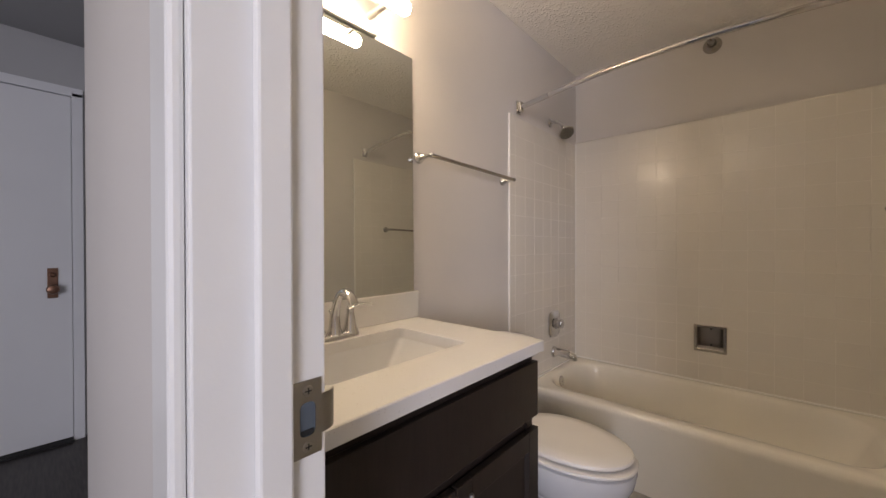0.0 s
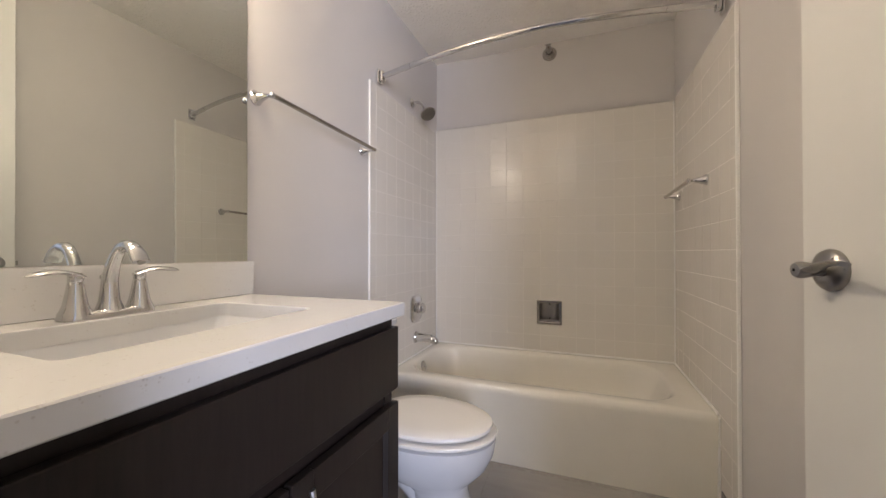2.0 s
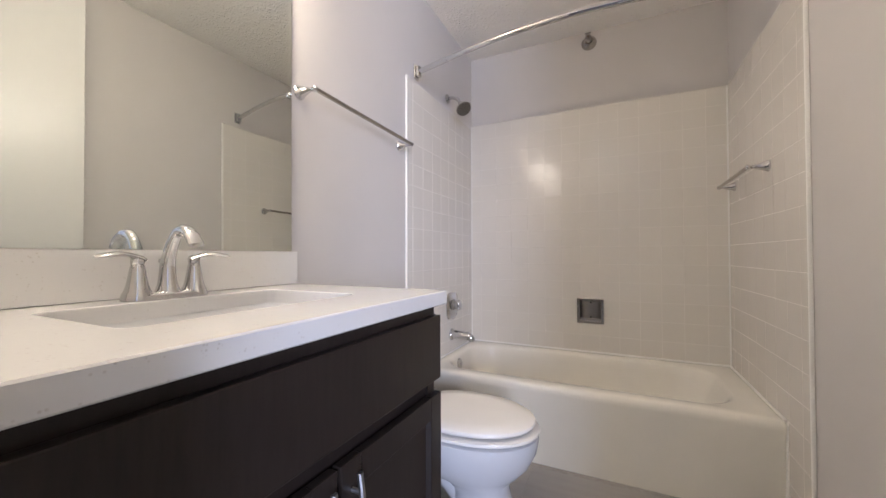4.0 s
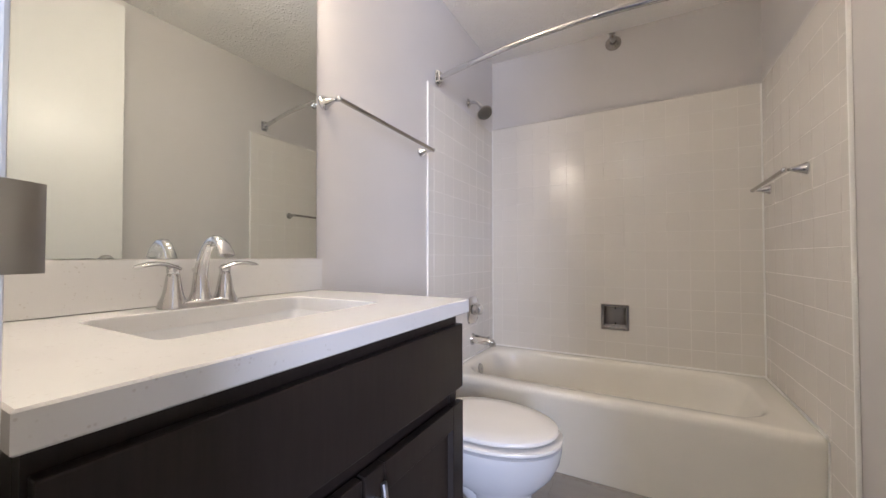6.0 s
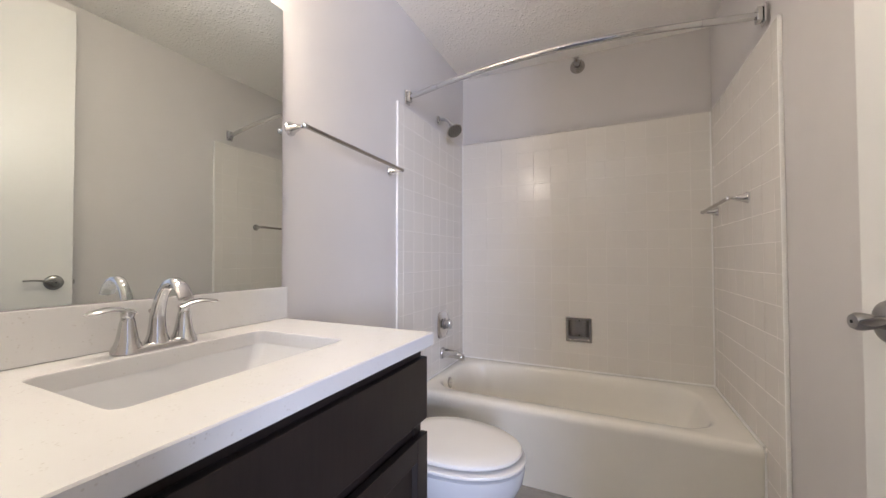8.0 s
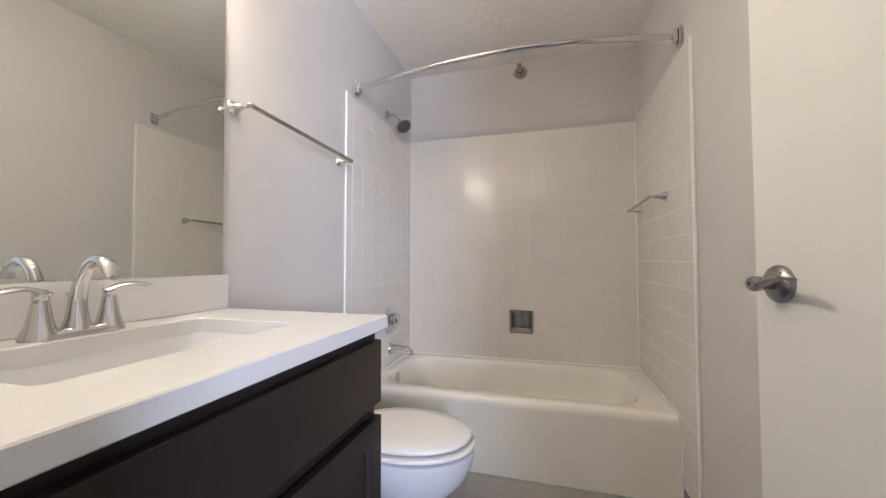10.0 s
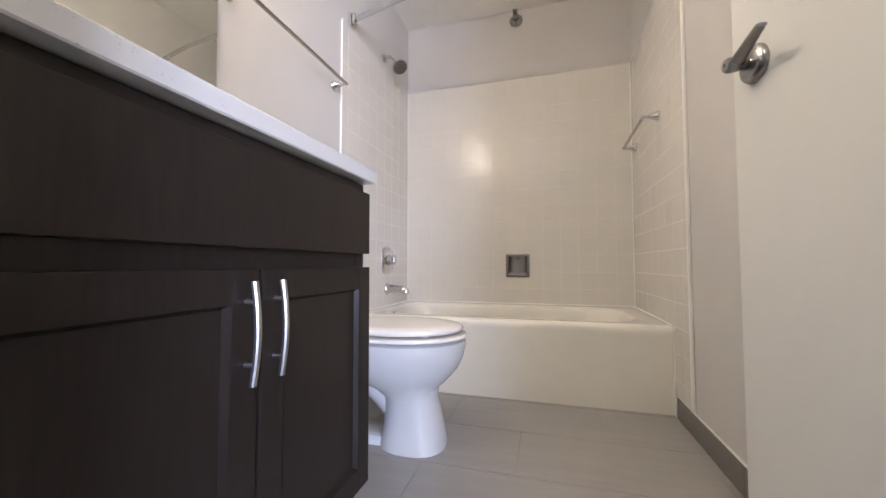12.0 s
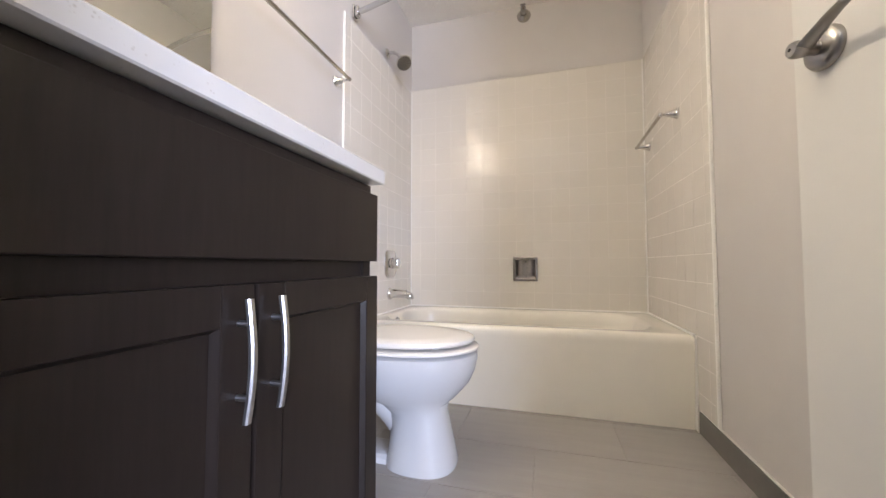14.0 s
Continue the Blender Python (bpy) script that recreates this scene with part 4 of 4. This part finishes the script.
def strike_plate():
    s = thing("strike_plate", (JAMB_L, 0.04, 1.0), "worn satin nickel strike plate with a curved lip", "strike plate")
    x = JAMB_L + 0.0005
    y0, y1, z0, z1 = 0.0255, 0.0545, 0.992, 1.062
    hy0, hy1, hz0, hz1 = 0.0330, 0.0485, 1.010, 1.042
    inner = [(0, (y) , z) for y, z, _ in round_rect(hy0, hy1, hz0, hz1, 0, 0.006, 4)]
    cy, cz = (hy0 + hy1) / 2, (hz0 + hz1) / 2

    def outline(px):
        ring = []
        for _, y, z in inner:
            dy, dz = y - cy, z - cz
            k = min(((y1 if dy > 0 else y0) - cy) / dy if abs(dy) > 1e-9 else 99, ((z1 if dz > 0 else z0) - cz) / dz if abs(dz) > 1e-9 else 99)
            ring.append([px, cy + dy * k, cz + dz * k])
        for qy, qz in ((y0, z0), (y0, z1), (y1, z0), (y1, z1)):
            near = min(ring, key=lambda p: (p[1] - qy) ** 2 + (p[2] - qz) ** 2)
            near[1], near[2] = qy, qz
        return [tuple(p) for p in ring]

    rim = lambda px: [(px, y, z) for _, y, z in inner]
    bm = loft([outline(x), outline(x + 0.0015), rim(x + 0.0015), rim(x)], caps=(False, False))
    plate = part("plate", bm, NICKEL, s)
    rings = []
    for k in range(9):
        a = radians(55) * k / 8
        y, xx = y1 + 0.021 * math.sin(a), x + 0.0015 - 0.021 * (1 - math.cos(a)) * 0.8
        rings.append([(xx, y, 1.009), (xx, y, 1.046), (xx - 0.0014, y, 1.046), (xx - 0.0014, y, 1.009)])
    part("lip", loft(rings), NICKEL, plate, smooth=True)
    part("pocket", box(x - 0.0003, x + 0.0004, hy0, hy1, hz0, hz1), POCKET, plate)
    # black strip in place of the shade along the hollow's lower edge
    part("latch_tongue", box(x + 0.0004, x + 0.0011, hy0 + 0.001, hy1 - 0.001, hz0 + 0.0005, hz0 + 0.0065, 0.0003), DARK, plate)
    for z in (1.0010, 1.0525):
        part("screw", lathe((x + 0.0014, cy, z), (1, 0, 0), [(0, 0.0052), (0.001, 0.0046), (0.0014, 0.002)], 14), STEEL, plate)
        cross = box(x + 0.0026, x + 0.0031, cy - 0.0030, cy + 0.0030, z - 0.0006, z + 0.0006)
        box(x + 0.0026, x + 0.0030, cy - 0.0006, cy + 0.0006, z - 0.0030, z + 0.0030, bm=cross)
        part("slot", cross, DARK, plate)


strike_plate()


# ---- tile pieces ----
CACHE = {}


def tile_mesh(w, h, depth, mat, edge=0.0009, round_top=0.0):
    """Tile of w by h in its own x and z, face towards -y, eased edges."""
    key = (round(w, 4), round(h, 4), round(depth, 4), mat.name, round_top)
    if key not in CACHE:
        bm = bmesh.new()
        flat = lambda inset, y, drop=0.0: [(x, y, z) for x, z in ((-w / 2 + inset, -h / 2 + inset), (w / 2 - inset, -h / 2 + inset), (w / 2 - inset, h / 2 - inset - drop), (-w / 2 + inset, h / 2 - inset - drop))]
        if round_top:
            n = 5
            rings = [flat(0, 0)] + [flat(0 if k < n else 0, -(depth) * math.sin(math.pi / 2 * k / n), round_top * (1 - math.cos(math.pi / 2 * k / n))) for k in range(1, n + 1)]
            loft(rings, bm)
        else:
            loft([flat(0, 0), flat(0, -depth + edge), flat(edge * 0.35, -depth + edge * 0.35), flat(edge, -depth)], bm, caps=(False, True))
        CACHE[key] = mesh_of("tile", bm, mat)
    return CACHE[key]


def notched(parent, a, b, c, d, face, depth, mat, joint):
    """A tile cut round the soap dish opening; none where the opening takes it whole."""
    a, b, c, d = a + joint / 2, b - joint / 2, c + joint / 2, d - joint / 2
    x0, x1, z0, z1 = max(a, HOLE[0]), min(b, HOLE[1]), max(c, HOLE[2]), min(d, HOLE[3])
    if x0 <= a and x1 >= b and z0 <= c and z1 >= d:
        return
    us, vs = sorted({a, b, x0, x1}), sorted({c, d, z0, z1})
    bm = bmesh.new()
    for u0, u1 in zip(us, us[1:]):
        for v0, v1 in zip(vs, vs[1:]):
            if not (u0 >= x0 - 1e-6 and u1 <= x1 + 1e-6 and v0 >= z0 - 1e-6 and v1 <= z1 + 1e-6):
                box(u0, u1, face, face + depth, v0, v1, bm=bm)
    ob = new("tile", mesh_of("tile", bm, mat))
    ob.parent = parent


def lay(parent, plane, u_lines, v_lines, face, depth, mat, skip=(), joint=0.0021, tilt=0.0, rng=None, bull=False):
    """Tiles between grid lines. plane: 'back' (u = x), 'left' or 'right' (u = y), v = height."""
    for a, b in zip(u_lines, u_lines[1:]):
        for row, (c, d) in enumerate(zip(v_lines, v_lines[1:])):
            if any(abs((a + b) / 2 - s) < 0.03 and abs((c + d) / 2 - r) < 0.03 for s, r in skip):
                continue
            gap = plane == "back" and a < HOLE[1] and b > HOLE[0] and c < HOLE[3] and d > HOLE[2]
            if gap:
                notched(parent, a, b, c, d, face, depth, mat, joint)
                continue
            top = bull and row == len(v_lines) - 2
            ob = new("tile", tile_mesh(b - a - joint, d - c - joint, depth, mat, round_top=depth if top else 0.0))
            ob.parent = parent
            u, v = (a + b) / 2, (c + d) / 2
            tx, tz = rng.gauss(0, tilt), rng.gauss(0, tilt)
            if plane == "back":
                ob.matrix_basis = pose(u, face + depth, v, tx, 0, tz)
            elif plane == "left":
                ob.matrix_basis = pose(face - depth, u, v, 0, 0, 90 + tz) @ pose(0, 0, 0, tx)
            else:
                ob.matrix_basis = pose(face + depth, u, v, 0, 0, -90 + tz) @ pose(0, 0, 0, tx)


def lines(start, stop, anchor, step):
    out = [start]
    k = math.ceil((start - anchor) / step + 0.15)
    while anchor + k * step < stop - 0.012:
        out.append(anchor + k * step)
        k += 1
    return out + [stop]


rng = random.Random(7)
rows = lines(0.386, TILE_TOP, TILE_TOP, PITCH)
cols = lines(TILE_L + 0.001, TILE_R - 0.001, CELL_X, PITCH)
GD = 0.0068
bed_back = box(TILE_L, TILE_R, TILE_B + 0.0008, ROOM_Y, 0.3, HOLE[2])
box(TILE_L, TILE_R, TILE_B + 0.0008, ROOM_Y, HOLE[3], TILE_TOP - 0.012, bm=bed_back)
box(TILE_L, HOLE[0], TILE_B + 0.0008, ROOM_Y, HOLE[2], HOLE[3], bm=bed_back)
box(HOLE[1], TILE_R, TILE_B + 0.0008, ROOM_Y, HOLE[2], HOLE[3], bm=bed_back)
box(TILE_L, TILE_R, TILE_B + 0.0126, ROOM_Y, TILE_TOP - 0.012, TILE_TOP - 0.0012, bm=bed_back)
part("grout_bed", bed_back, GROUT, wall_back, "pale grout joints")
lay(wall_back, "back", cols, rows, TILE_B, 0.0125, TILE, [], tilt=0.22, rng=rng, bull=True)

TRIM_Y = 1.600
tiled_left = solid("wall_left_tile", box(0.0, TILE_L - 0.0007, TRIM_Y, ROOM_Y, 0, TILE_TOP - 0.03), GROUT, "biscuit wall tile beside the shower fittings", "tiled wall", kind="structure")
lcols = lines(TRIM_Y, TILE_B, TRIM_Y + 0.054, PITCH)
lay(tiled_left, "left", lcols, lines(0.386, TILE_TOP - 0.025, TILE_TOP - 0.025, PITCH), TILE_L, 0.0085, TILE, tilt=0.2, rng=rng, bull=True)
tiled_right = solid("wall_right_tile", box(TILE_R + 0.0007, ROOM_W, TRIM_Y, ROOM_Y, 0.10, TILE_TOP - 0.012), GROUT, "biscuit wall tile at the end of the tub", "tiled wall", kind="structure")
rcols = lines(TRIM_Y, TILE_B, TRIM_Y + 0.054, PITCH)
lay(tiled_right, "right", rcols, rows, TILE_R, 0.0105, TILE, tilt=0.2, rng=rng, bull=True)
lay(tiled_right, "right", [TRIM_Y, TRIM_Y + 0.054, 1.770], lines(0.094, 0.386, 0.386 - 3 * PITCH, PITCH), TILE_R, 0.0105, TILE, tilt=0.2, rng=rng)
solid("trim", box(0.0005, TILE_L + 0.0015, TRIM_Y - 0.006, TRIM_Y + 0.001, 0.09, TILE_TOP - 0.026, 0.003), CAULK, "white caulked edge of the wall tile", "trim", kind="structure")
solid("trim", box(TILE_R - 0.0015, ROOM_W - 0.0005, TRIM_Y - 0.009, TRIM_Y + 0.001, 0.094, TILE_TOP - 0.005, 0.003), CAULK, "white caulked edge of the wall tile", "trim", kind="structure")

# dark tile base along the wall beside the door
base = thing("baseboard", (ROOM_W, 1.2, 0), "dark grey tile base with a white caulk line", "baseboard", kind="structure")
for a, b in ((0.074, 0.612), (0.6145, 1.2205), (1.223, 1.771)):
    part("tile", box(ROOM_W - 0.010, ROOM_W - 0.0005, a, b, 0.0005, 0.086, 0.0015), BASE_TILE, base)
part("caulk", box(ROOM_W - 0.007, ROOM_W - 0.0005, 0.074, 1.771, 0.0865, 0.0925, 0.002), CAULK, base, "white caulk line")
for a, b in ((0.88, 1.165), (1.1675, 1.771)):
    part("tile", box(0.0005, 0.010, a, b, 0.0005, 0.086, 0.0015), BASE_TILE, base)

# floor tile: 30 by 60 cm, half offset, length along x
ROWS_Y = [0.006, 0.246, 0.551, 0.856, 1.161, 1.466, 1.771]
for k, (a, b) in enumerate(zip(ROWS_Y, ROWS_Y[1:])):
    xs = [0.002, 0.598, 1.202, ROOM_W - 0.001] if k % 2 == 1 else [0.002, 0.295, 0.898, 1.505, ROOM_W - 0.001]
    for c, d in zip(xs, xs[1:]):
        w, h = d - c - 0.003, b - a - 0.003
        key = ("floor", round(w, 4), round(h, 4))
        if key not in CACHE:
            bm = box(-w / 2, w / 2, -h / 2, h / 2, -0.008, 0.0, 0.001, segments=1)
            CACHE[key] = mesh_of("tile", bm, FLOOR_TILE)
        ob = new("tile", CACHE[key])
        ob.parent = floor
        ob.location = ((c + d) / 2, (a + b) / 2, 0.0)
solid("threshold", box(JAMB_L, JAMB_R, -0.012, 0.0055, -0.008, 0.004, 0.003), HALL_PLANK, "dark transition strip in the doorway", "threshold", kind="structure")
